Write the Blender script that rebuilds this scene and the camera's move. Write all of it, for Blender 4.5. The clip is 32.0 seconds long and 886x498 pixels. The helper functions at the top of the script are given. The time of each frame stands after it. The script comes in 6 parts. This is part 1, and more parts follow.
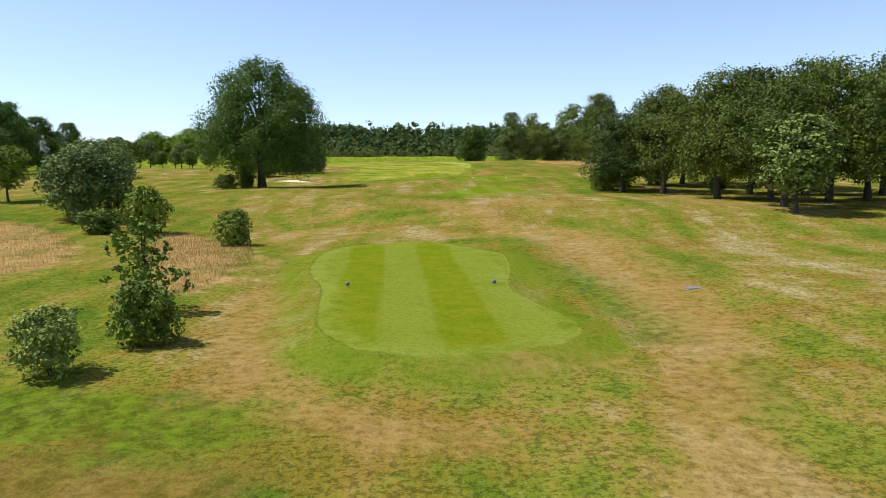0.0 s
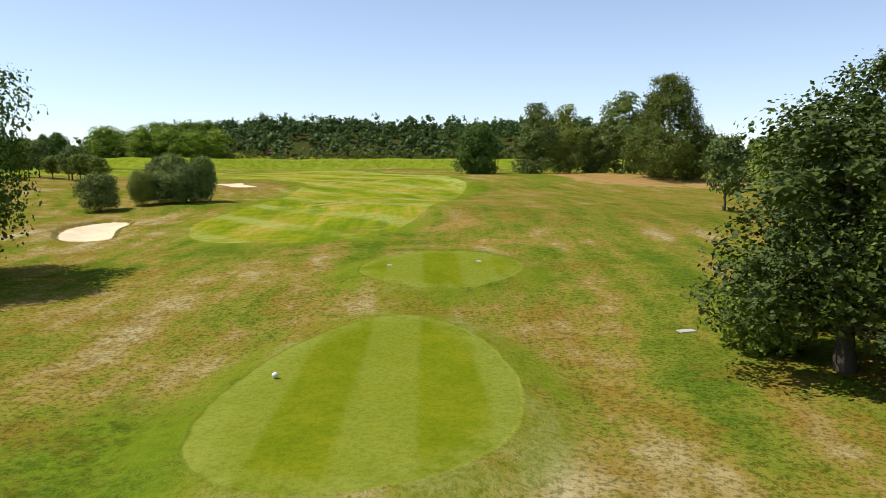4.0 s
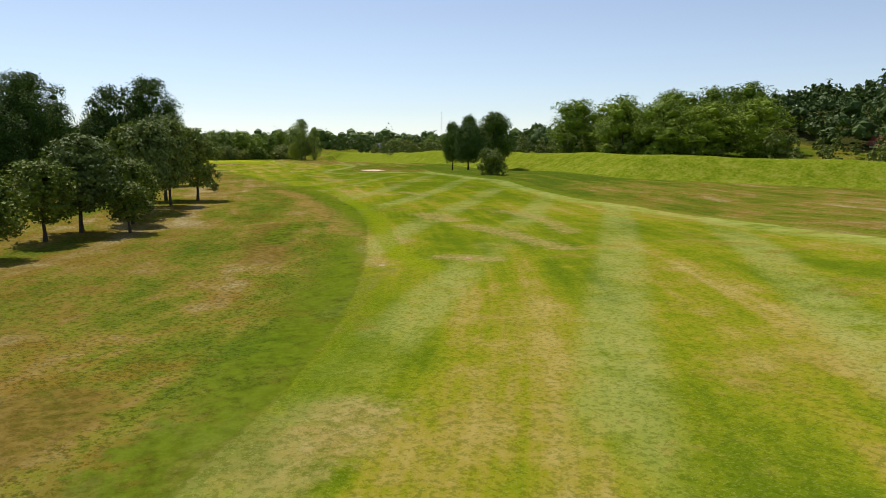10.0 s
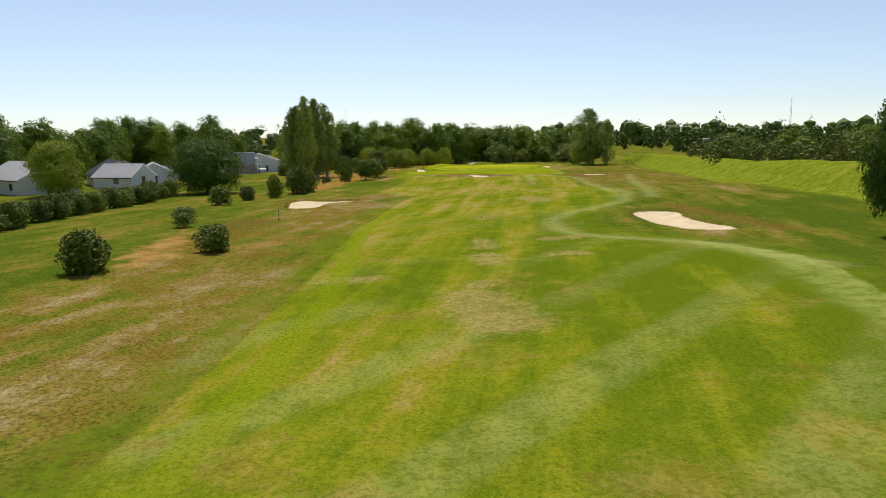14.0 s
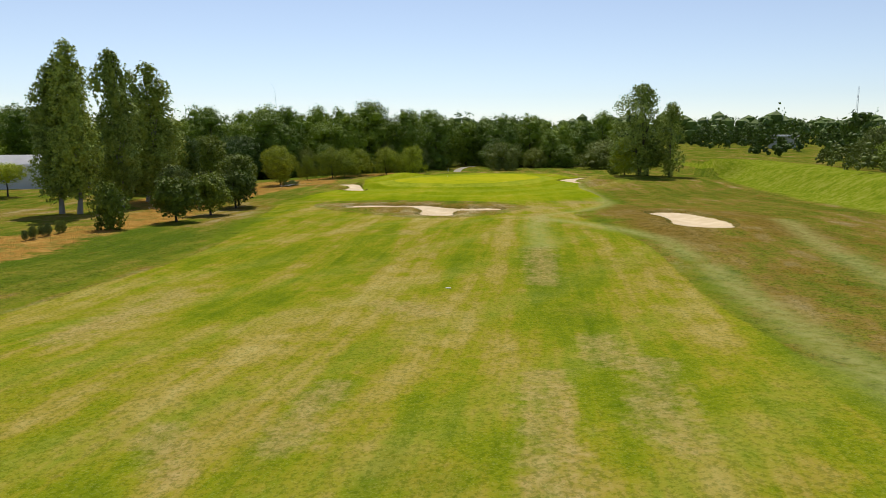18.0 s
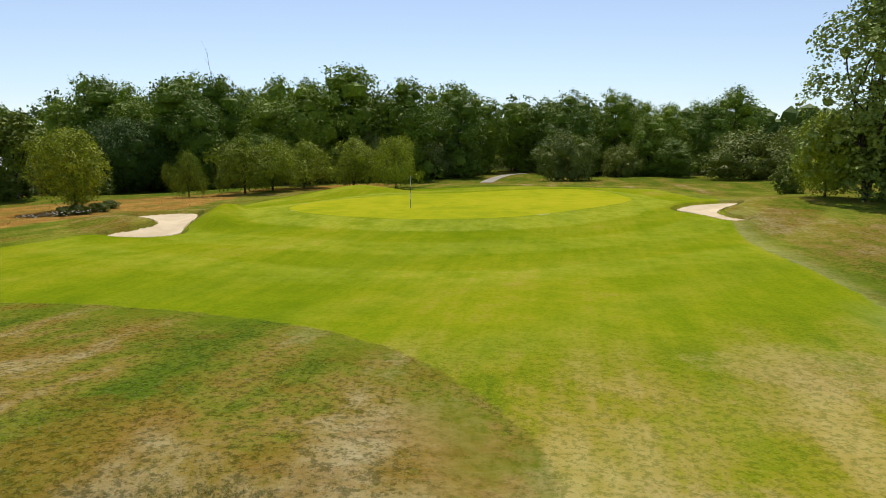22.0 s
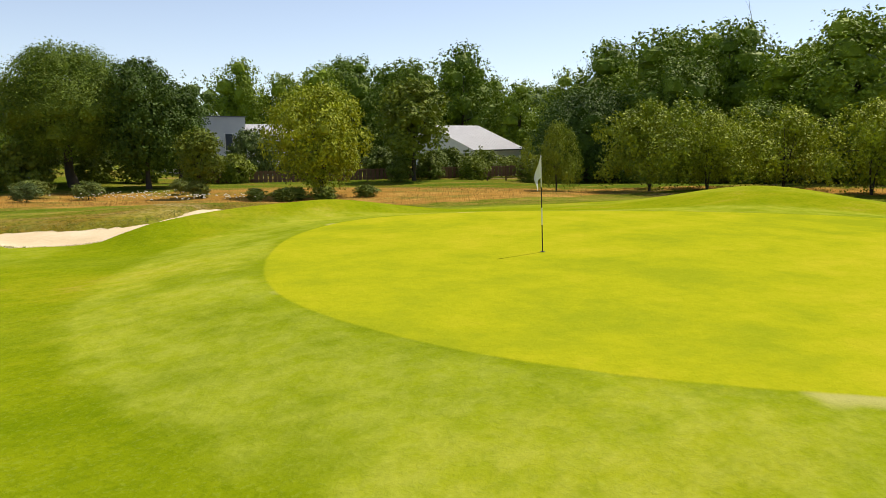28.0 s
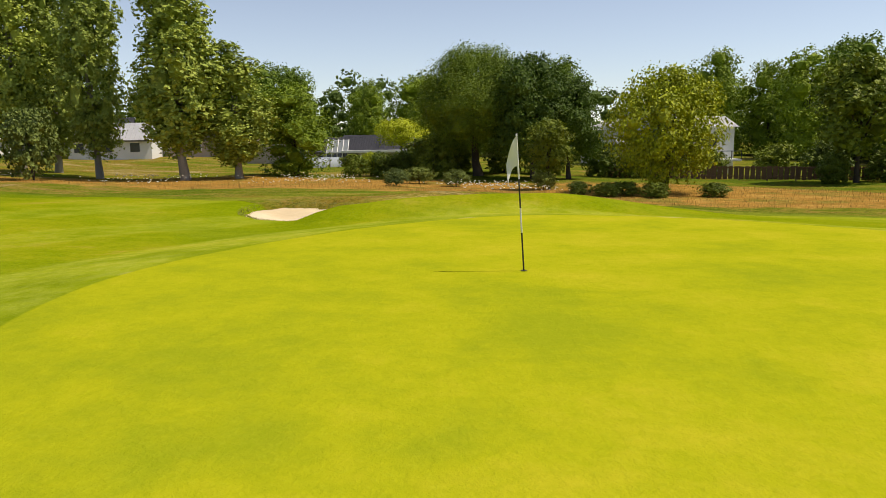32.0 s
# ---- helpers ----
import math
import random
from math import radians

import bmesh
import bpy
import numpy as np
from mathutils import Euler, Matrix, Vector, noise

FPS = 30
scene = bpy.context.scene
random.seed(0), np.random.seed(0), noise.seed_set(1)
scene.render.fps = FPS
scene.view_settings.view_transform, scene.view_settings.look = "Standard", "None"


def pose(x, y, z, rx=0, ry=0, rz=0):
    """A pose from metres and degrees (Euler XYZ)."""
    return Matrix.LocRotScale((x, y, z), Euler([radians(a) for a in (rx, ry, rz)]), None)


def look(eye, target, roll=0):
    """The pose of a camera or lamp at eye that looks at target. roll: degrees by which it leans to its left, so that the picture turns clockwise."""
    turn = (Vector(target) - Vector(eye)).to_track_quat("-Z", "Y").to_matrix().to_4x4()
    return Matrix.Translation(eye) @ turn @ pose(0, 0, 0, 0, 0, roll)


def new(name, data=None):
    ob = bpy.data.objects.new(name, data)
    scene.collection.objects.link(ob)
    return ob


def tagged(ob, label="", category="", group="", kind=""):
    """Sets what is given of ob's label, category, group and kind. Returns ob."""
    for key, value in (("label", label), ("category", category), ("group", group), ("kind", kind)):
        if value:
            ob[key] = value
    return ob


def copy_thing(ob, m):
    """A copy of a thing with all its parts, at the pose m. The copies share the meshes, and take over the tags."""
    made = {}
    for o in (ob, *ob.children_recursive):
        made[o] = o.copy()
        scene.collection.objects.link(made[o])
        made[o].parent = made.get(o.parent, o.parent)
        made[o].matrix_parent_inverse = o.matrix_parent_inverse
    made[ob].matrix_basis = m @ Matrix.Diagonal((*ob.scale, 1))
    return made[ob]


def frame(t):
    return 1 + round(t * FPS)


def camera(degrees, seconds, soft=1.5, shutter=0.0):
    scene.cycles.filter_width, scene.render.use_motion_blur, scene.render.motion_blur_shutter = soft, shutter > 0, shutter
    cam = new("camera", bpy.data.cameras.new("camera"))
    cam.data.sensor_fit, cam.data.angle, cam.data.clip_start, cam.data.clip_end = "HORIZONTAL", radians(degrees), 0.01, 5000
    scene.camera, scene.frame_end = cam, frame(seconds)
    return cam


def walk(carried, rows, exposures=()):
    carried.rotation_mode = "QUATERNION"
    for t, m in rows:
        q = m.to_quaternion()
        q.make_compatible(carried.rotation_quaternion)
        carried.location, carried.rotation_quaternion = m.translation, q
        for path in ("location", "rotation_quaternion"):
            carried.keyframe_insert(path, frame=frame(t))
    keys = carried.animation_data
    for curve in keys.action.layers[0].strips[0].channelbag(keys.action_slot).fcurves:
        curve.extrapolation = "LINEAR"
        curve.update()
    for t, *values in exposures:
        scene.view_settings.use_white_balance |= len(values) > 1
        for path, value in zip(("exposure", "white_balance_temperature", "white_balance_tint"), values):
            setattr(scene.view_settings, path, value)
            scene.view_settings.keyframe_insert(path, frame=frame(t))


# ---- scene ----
cam = camera(62.98, 32.0, 0.9)
PATH = [
    (0, (-0.000, 0.000, -0.000), (0.000, 19.868, -2.297), -0.44),
    (0.5, (0.699, 4.898, 0.392), (0.612, 24.763, -1.927), -0.36),
    (1, (1.522, 10.437, 0.879), (1.341, 30.301, -1.444), -0.23),
    (1.5, (2.441, 16.078, 1.353), (2.163, 35.938, -0.990), -0.21),
    (2, (3.375, 22.198, 1.917), (3.016, 42.052, -0.469), -0.01),
    (2.5, (4.241, 28.994, 2.432), (3.826, 48.843, 0.014), 0.13),
    (4.5, (8.781, 62.767, 3.588), (6.877, 82.515, 1.062), -0.04),
    (5, (9.131, 72.636, 3.717), (6.045, 92.230, 1.157), 0.09),
    (5.5, (9.113, 82.042, 3.775), (4.885, 101.419, 1.196), 0.12),
    (6, (8.621, 91.747, 3.991), (3.221, 110.828, 1.392), 0.05),
    (6.5, (7.689, 101.216, 4.130), (1.165, 119.940, 1.511), 0.01),
    (7, (6.387, 110.712, 4.300), (-1.210, 129.023, 1.659), 0.07),
    (7.5, (4.519, 120.286, 4.434), (-4.294, 138.040, 1.767), 0.10),
    (8, (2.036, 129.326, 4.544), (-8.005, 146.409, 1.827), 0.21),
    (8.5, (-0.780, 138.405, 4.766), (-12.076, 154.677, 2.005), 0.14),
    (9, (-4.372, 147.273, 5.025), (-17.087, 162.452, 2.210), 0.28),
    (9.5, (-8.697, 155.818, 5.186), (-22.896, 169.610, 2.328), 0.31),
    (10, (-14.046, 164.252, 5.246), (-29.617, 176.461, 2.334), 0.28),
    (10.5, (-20.092, 172.513, 5.366), (-36.866, 182.998, 2.414), 0.03),
    (11, (-26.871, 180.333, 5.609), (-44.642, 189.013, 2.629), -0.11),
    (11.5, (-34.768, 187.295, 5.955), (-53.272, 194.263, 2.948), -0.18),
    (12, (-43.468, 192.984, 6.213), (-62.361, 198.808, 3.193), -0.24),
    (12.5, (-52.210, 197.784, 6.411), (-71.358, 202.697, 3.375), -0.25),
    (13, (-60.729, 202.012, 6.617), (-79.948, 206.620, 3.554), -0.37),
    (13.5, (-69.912, 205.784, 6.711), (-89.159, 210.263, 3.628), -0.40),
    (14, (-79.227, 209.335, 6.838), (-98.480, 213.770, 3.733), -0.45),
    (14.5, (-88.588, 212.687, 6.881), (-107.843, 217.111, 3.770), -0.46),
    (15, (-98.092, 216.273, 6.729), (-117.350, 220.692, 3.628), -0.46),
    (15.5, (-106.994, 219.908, 6.588), (-126.256, 224.289, 3.460), -0.48),
    (17.5, (-146.573, 234.300, 6.382), (-165.892, 238.343, 3.154), -0.12),
    (18, (-156.216, 237.546, 6.231), (-175.540, 241.565, 2.999), -0.07),
    (18.5, (-165.924, 240.273, 6.004), (-185.252, 244.271, 2.768), -0.03),
    (19, (-175.473, 243.448, 5.771), (-194.817, 247.385, 2.562), -0.11),
    (19.5, (-184.696, 246.138, 5.513), (-204.047, 250.063, 2.331), -0.06),
    (20, (-192.889, 248.971, 5.163), (-212.280, 252.733, 2.024), -0.07),
    (20.5, (-199.864, 251.845, 4.680), (-219.317, 255.302, 1.576), -0.02),
    (21, (-206.884, 254.640, 4.101), (-226.469, 257.214, 0.973), 0.12),
    (21.5, (-214.166, 257.409, 3.646), (-233.794, 259.634, 0.520), 0.06),
    (22, (-221.087, 260.186, 3.178), (-240.773, 261.878, 0.079), 0.08),
    (22.5, (-227.134, 262.963, 2.773), (-246.874, 263.919, -0.299), 0.16),
    (23, (-232.833, 265.495, 2.525), (-252.593, 265.498, -0.561), 0.13),
    (23.5, (-238.029, 267.731, 2.356), (-257.746, 266.499, -0.764), 0.25),
    (24, (-242.469, 269.613, 2.079), (-261.960, 266.396, -1.041), 0.34),
    (24.5, (-245.822, 270.665, 1.821), (-264.786, 265.129, -1.297), 0.42),
    (25, (-248.519, 271.425, 1.555), (-266.789, 263.913, -1.568), 0.47),
    (25.5, (-250.822, 271.922, 1.325), (-268.379, 262.872, -1.811), 0.61),
    (27.5, (-257.103, 272.852, 1.034), (-271.302, 259.140, -2.192), -0.09),
    (28, (-258.452, 272.874, 0.961), (-271.547, 258.104, -2.259), -0.17),
    (28.5, (-259.647, 272.939, 0.941), (-271.586, 257.220, -2.283), -0.21),
    (29, (-260.941, 273.137, 0.902), (-271.545, 256.490, -2.329), -0.24),
    (29.5, (-262.152, 273.391, 0.847), (-271.435, 255.974, -2.384), -0.28),
    (30, (-263.558, 273.625, 0.773), (-271.362, 255.496, -2.458), -0.36),
    (30.5, (-264.992, 273.824, 0.697), (-271.172, 255.078, -2.527), -0.50),
    (31, (-266.369, 273.891, 0.602), (-270.841, 254.664, -2.608), -0.62),
    (31.5, (-267.923, 273.961, 0.544), (-270.320, 254.365, -2.656), -0.70),
    (32, (-269.479, 273.645, 0.448), (-269.744, 253.901, -2.727), -0.70),
]
EXPOSURES = [(0.0, 0.16, 6050, 9), (2.0, 0.13, 6300, 10), (5.0, 0.06, 6450, 10), (10.0, -0.28, 6650, 10), (13.0, -0.26, 6700, 10), (15.0, -0.34, 6650, 10), (21.0, -0.32, 6600, 10), (23.0, -0.24, 6350, 9), (24.5, -0.12, 6600, 9.5), (28.0, 0.03, 7000, 11), (32.0, -0.12, 7300, 12)]
walk(cam, [(t, look(eye, target, roll)) for t, eye, target, roll in PATH], EXPOSURES)

# ---- daylight: clear summer sky, sun in the west of the plan ----
SUN_ELEV, SUN_DIR = 59.0, (-1.0, 0.03)
world = bpy.data.worlds.new("sky")
scene.world = world
world.use_nodes = True
wn = world.node_tree
sky = wn.nodes.new("ShaderNodeTexSky")
sky.sky_type = "NISHITA"
sky.sun_disc = False
sky.sun_elevation = radians(SUN_ELEV)
sky.sun_rotation = math.atan2(SUN_DIR[0], SUN_DIR[1])
sky.altitude = 900.0
sky.air_density, sky.dust_density, sky.ozone_density = 1.0, 0.02, 3.0
wn.nodes["Background"].inputs[1].default_value = 0.140
tint = wn.nodes.new("ShaderNodeMix")
tint.data_type, tint.blend_type = "RGBA", "MULTIPLY"
tint.inputs[0].default_value = 1.0
tint.inputs[7].default_value = (0.935, 0.98, 1.065, 1.0)
haze = wn.nodes.new("ShaderNodeHueSaturation")
haze.inputs["Saturation"].default_value = 0.70
wn.links.new(sky.outputs[0], haze.inputs["Color"])
wn.links.new(haze.outputs[0], tint.inputs[6])
wn.links.new(tint.outputs[2], wn.nodes["Background"].inputs[0])
sun_data = bpy.data.lights.new("sun", "SUN")
sun_data.energy, sun_data.angle, sun_data.color = 4.9, radians(0.53), (1.0, 0.94, 0.82)
sun = new("sun", sun_data)
sun.matrix_world = look((0, 0, 60), (-SUN_DIR[0] * math.cos(radians(SUN_ELEV)), -SUN_DIR[1] * math.cos(radians(SUN_ELEV)), 60 - math.sin(radians(SUN_ELEV))))


# ---- mesh helpers ----
def mesh_np(name, verts, faces, smooth=False):
    """A mesh from an (n, 3) array and an (m, k) array of corner indices."""
    verts, faces = np.asarray(verts, np.float32), np.asarray(faces, np.int32)
    me = bpy.data.meshes.new(name)
    m, k = faces.shape
    me.vertices.add(len(verts))
    me.vertices.foreach_set("co", verts.ravel())
    me.loops.add(m * k)
    me.loops.foreach_set("vertex_index", faces.ravel())
    me.polygons.add(m)
    me.polygons.foreach_set("loop_start", np.arange(0, m * k, k, dtype=np.int32))
    me.polygons.foreach_set("use_smooth", np.full(m, smooth))
    me.update(calc_edges=True)
    return me


def part(name, data, material, parent=None, label=""):
    """Links a bmesh or a mesh as one object under a thing."""
    if isinstance(data, bmesh.types.BMesh):
        me = bpy.data.meshes.new(name)
        data.to_mesh(me)
        data.free()
    else:
        me = data
    if material and not me.materials:
        me.materials.append(material)
    ob = new(name, me)
    ob.parent = parent
    return tagged(ob, label)


def empty(name, m, label="", category="", group="", kind=""):
    ob = new(name)
    ob.empty_display_size = 0.2
    ob.matrix_basis = m
    return tagged(ob, label, category, group, kind)


def box(bm, x0, x1, y0, y1, z0, z1, bevel=0.0):
    made = bmesh.ops.create_cube(bm, size=1.0)["verts"]
    for v in made:
        v.co = ((x0 + x1) / 2 + v.co.x * (x1 - x0), (y0 + y1) / 2 + v.co.y * (y1 - y0), (z0 + z1) / 2 + v.co.z * (z1 - z0))
    if bevel:
        edges = list({e for v in made for e in v.link_edges})
        bmesh.ops.bevel(bm, geom=edges, offset=bevel, segments=2, affect="EDGES")
    return bm


def tube(points, radii, sides=7):
    """Verts and quads of a tapered tube along a line of points."""
    pts, verts, faces = np.asarray(points, float), [], []
    for n, (p, r) in enumerate(zip(pts, radii)):
        d = pts[min(n + 1, len(pts) - 1)] - pts[max(n - 1, 0)]
        d = d / (np.linalg.norm(d) + 1e-9)
        u = np.cross(d, (0.31, 0.95, 0.1) if abs(d[2]) > 0.5 else (0, 0, 1))
        u /= np.linalg.norm(u)
        w = np.cross(d, u)
        for k in range(sides):
            a = 2 * math.pi * k / sides
            verts.append(p + r * (math.cos(a) * u + math.sin(a) * w))
    for n in range(len(pts) - 1):
        for k in range(sides):
            a, b = n * sides + k, n * sides + (k + 1) % sides
            faces.append((a, b, b + sides, a + sides))
    return verts, faces


def chaikin(pts, rounds=2):
    p = np.asarray(pts, float)
    for _ in range(rounds):
        q = np.roll(p, -1, 0)
        p = np.stack([0.75 * p + 0.25 * q, 0.25 * p + 0.75 * q], 1).reshape(-1, 2)
    return p


def signed(x, y, poly, reach=40.0):
    """Metres inside (+) or outside (-) a closed outline; far points get -reach."""
    shape, x, y = np.shape(x), np.ravel(x), np.ravel(y)
    out = np.full(len(x), -float(reach))
    lo, hi = poly.min(0) - reach, poly.max(0) + reach
    near = np.nonzero((x > lo[0]) & (x < hi[0]) & (y > lo[1]) & (y < hi[1]))[0]
    px, py = x[near], y[near]
    best, inside = np.full(len(near), float(reach) ** 2), np.zeros(len(near), bool)
    for a, b in zip(poly, np.roll(poly, -1, 0)):
        d = b - a
        k = np.clip(((px - a[0]) * d[0] + (py - a[1]) * d[1]) / (d @ d + 1e-12), 0, 1)
        best = np.minimum(best, (px - a[0] - k * d[0]) ** 2 + (py - a[1] - k * d[1]) ** 2)
        hit = (a[1] > py) != (b[1] > py)
        if abs(d[1]) > 1e-9:
            inside ^= hit & (px < a[0] + d[0] * (py - a[1]) / d[1])
    out[near] = np.where(inside, 1, -1) * np.sqrt(best)
    return out.reshape(shape)


def smooth(a, b, v):
    k = np.clip((np.asarray(v, float) - a) / (b - a), 0, 1)
    return k * k * (3 - 2 * k)


# ---- the plan of the golf hole ----
KNOTS = np.array([
    (0, 0, -5.0), (0, 27, -4.7), (-12, 43, -4.6), (20, 30, -4.2), (23, 58, -2.9), (5, 70, -2.8), (-21, 86, -2.5),
    (-23, 114, -2.0), (3, 90, -1.7), (7, 118, -0.5), (-24, 134, -1.2), (10, 170, 1.0), (-8, 204, 1.2), (-28, 160, -0.2),
    (-60, 172, -0.3), (-66, 201, 0.0), (-95, 236, 0.7), (-150, 262, 0.4), (-120, 205, -0.5), (-160, 215, -0.8)], float)
KNOTS_GREEN = np.array([
    (-205, 265, -0.6), (-231, 252, -1.8), (-205, 218, -1.8), (-271, 296, -1.7), (-271, 262, -2.1), (-247, 263, -2.35),
    (-290, 284, -2.5), (-330, 278, -3.0), (-283, 234, -2.9), (-302, 250, -2.9), (-180, 203, -1.3), (-260, 215, -2.9),
    (-200, 170, -1.6), (-320, 210, -4.4), (-300, 222, -3.6), (-320, 226, -4.3), (-265, 248, -2.2), (-345, 240, -4.0)], float)
ALL_KNOTS = np.concatenate([KNOTS, KNOTS_GREEN])
BERM = np.array([(160, 262), (25, 262), (-20, 261), (-50, 255), (-80, 247), (-100, 252), (-120, 258), (-150, 267), (-186, 278), (-236, 298), (-262, 306)], float)
FAIRWAY = chaikin([
    (-12, 100), (-16, 112), (-16, 122), (-15, 136), (-17, 147), (-17, 156), (-20, 162), (-27, 170), (-34, 176), (-47, 185), (-58, 191.5),
    (-74, 199), (-90, 204), (-117, 211), (-135, 215), (-157, 221.5), (-169, 226), (-174, 227), (-180, 223.5), (-189, 224.5), (-205, 232),
    (-226, 234.5), (-243, 236), (-254, 239.3), (-261, 243), (-266, 248), (-274, 249.2), (-281, 248.8), (-289, 250), (-300, 259), (-303, 275), (-299, 288), (-289, 290),
    (-276, 287), (-266, 282.5), (-254, 278), (-243, 276.5), (-234, 273), (-225, 267.5), (-216, 261), (-205, 260), (-193, 258), (-178, 253),
    (-166, 251), (-156, 248), (-147, 243), (-139, 236), (-131, 232.5), (-122, 234.5), (-114, 238), (-100, 231), (-84, 228), (-72, 222),
    (-52, 214), (-38, 209), (-19, 197), (-10, 184), (0, 166), (5, 154), (6, 145), (5, 132), (4, 121), (3, 104), (-1, 98), (-6, 96)])
GREEN = chaikin([
    (-264, 263), (-265, 260), (-267, 257), (-269, 255), (-272, 253.5), (-276, 254.5), (-279, 257), (-282, 261), (-286, 266), (-291, 272),
    (-293, 278), (-291, 281.5), (-287, 282), (-279, 281), (-275, 279), (-270, 274.5), (-266.5, 270.5), (-264.5, 267)])
TEES = [
    chaikin([(-6, 32), (-6, 37.5), (-3.5, 40), (-0.5, 40), (1.5, 37), (3, 34.5), (2.8, 30), (2.2, 26), (3.2, 22.5), (4, 19.5), (2.8, 17.5),
             (0.5, 16.2), (-1.2, 16.2), (-2.6, 17.2), (-3.6, 19.5), (-3.9, 22.5), (-4.4, 26), (-5.3, 28.5)]),
    chaikin([(1, 70), (2, 76), (5, 79.5), (8, 77), (9.2, 70.5), (8, 66.5), (5, 65), (2, 66)]),
    chaikin([(2, 85), (3, 88.5), (4.5, 91), (7, 91), (9.3, 89.5), (10, 86.5), (8, 83), (6, 82), (3.5, 82.7)])]
RING = chaikin([(-237, 239.5), (-243, 240.5), (-246, 245), (-245, 252), (-241, 259), (-235, 262.5), (-230, 263), (-226, 260), (-222, 255.5), (-219.5, 252),
                (-221, 248.5), (-225, 245.5), (-230, 241.5)])
BUNKERS = {
    "near oak": chaikin([(-17.5, 101), (-18.5, 104), (-20.5, 108), (-22, 114.5), (-25.5, 115), (-26, 110), (-24, 105), (-21, 100.5)]),
    "left dogleg": chaikin([(-26, 150), (-23.5, 150.5), (-23, 152.5), (-25.5, 156), (-28, 160), (-27.6, 163.6), (-29.2, 164), (-30.5, 161.9), (-32.6, 160.6), (-32.8, 162.6),
                            (-33.6, 165), (-36, 165.6), (-37.2, 163.5), (-35.5, 160.5), (-32.5, 157.5), (-30, 155.5), (-28, 153)]),
    "under bank": chaikin([(-29, 248), (-25, 238), (-16, 226), (-9, 211), (-8, 206), (-11, 207), (-17, 219), (-26, 232), (-32, 246)]),
    "right landing": chaikin([(-140, 240.5), (-140.5, 243.5), (-138, 245.3), (-134.5, 243.3), (-130, 243.2), (-127, 243.5), (-124.5, 241.5), (-125, 238.3),
                              (-129, 238.6), (-133, 239)]),
    "left landing": chaikin([(-157.5, 210.5), (-163, 210.3), (-169, 211), (-171, 213), (-168, 215), (-169.5, 220), (-166.5, 219), (-165, 215), (-161, 214.2), (-158, 213)]),
    "right approach": chaikin([(-216.5, 268.5), (-218, 271.5), (-215, 272.7), (-210, 271.6), (-204.5, 270), (-201, 268), (-202, 265.2), (-205, 264.7), (-208, 266.5), (-212, 267.5)]),
    "cross": chaikin([(-233, 242.7), (-236, 243), (-237.6, 245), (-235.5, 247.6), (-234.4, 250), (-233.4, 252.5), (-230.3, 254), (-230.6, 256.5), (-231, 258.5),
                      (-229, 259.5), (-227, 258.3), (-227.4, 255.8), (-227.8, 253.6), (-225.5, 253.3), (-223.2, 252.4), (-223.2, 250.4), (-225.5, 249),
                      (-229, 250.5), (-231.7, 249.6), (-232, 246.5)]),
    "left green": chaikin([(-262.0, 245.5), (-262.6, 247.3), (-264.6, 248.6), (-267.5, 248.1), (-270.0, 248.3), (-273.5, 247.5), (-274.4, 246.3), (-272.8, 244.0), (-270.9, 242.7), (-269.9, 244.2),
                           (-268.3, 246.0), (-266.3, 245.6), (-264.5, 244.6), (-262.9, 244.1)]),
    "right green": chaikin([(-263.5, 281.6), (-267, 281.3), (-271, 280.6), (-275.5, 283.5), (-275.5, 287.5), (-273.6, 287.8), (-270, 283.8), (-266.5, 282.9), (-264.5, 284)])}
FESCUE = [chaikin(p) for p in (
    [(-34, 54), (-27, 50), (-19.5, 38), (-17.5, 29), (-24, 24), (-36, 38)],
    [(-20, 52), (-12, 43), (-9.2, 33), (-9, 27), (-10.5, 25), (-13, 33), (-18, 43)],
    [(16, 167), (21, 155), (22, 148), (30, 147), (41, 149), (46, 160), (40, 172), (24, 176)],
    [(-194, 216), (-204, 219), (-219, 223.5), (-232, 228), (-247, 228.5), (-258, 232.5), (-268, 237.5), (-277, 242.5), (-293, 246.5), (-304, 243), (-312, 252), (-316, 262),
     (-309, 262), (-302, 240), (-294, 231), (-278, 226), (-262, 217), (-252, 217), (-240, 223), (-222, 219), (-208, 211)],
    [(-118, 202), (-128, 207), (-145, 204), (-170, 206), (-190, 215), (-188, 210), (-170, 201), (-145, 199), (-124, 196)],
    [(-80, 132), (-92, 130), (-92, 142), (-80, 144)])]
LIP = np.array([(-266.4, 250.3), (-269.0, 249.8), (-271.5, 249.6), (-276.0, 249.2), (-282.0, 248.0)])
TRACK = np.array([(2.5, 63), (4.5, 50), (6.1, 33), (6.3, 26), (5.9, 19), (5.2, 14), (4.3, 6)], float)
WORN = [np.array(line, float) for line in (
    [(-190, 259), (-163, 249.8), (-155.4, 248.5), (-147.5, 244.3), (-144.3, 239.7), (-141.9, 236.1), (-137.6, 232.4), (-132.4, 230.6), (-127.5, 230.2), (-124.1, 231.5), (-118, 236.2), (-108, 235)],
    [(-264, 281.6), (-255.1, 278.6), (-242.4, 275.7), (-233.6, 273.1), (-221.7, 265.2), (-218.7, 260.6), (-212.9, 257.5), (-207.6, 255.4), (-198, 252.5)],
    [(-148.7, 248), (-169.1, 257.9), (-191.9, 268), (-206, 275)],
    [(-191.9, 259.1), (-198.4, 260.7), (-205.9, 259.7), (-213, 256.8)])]
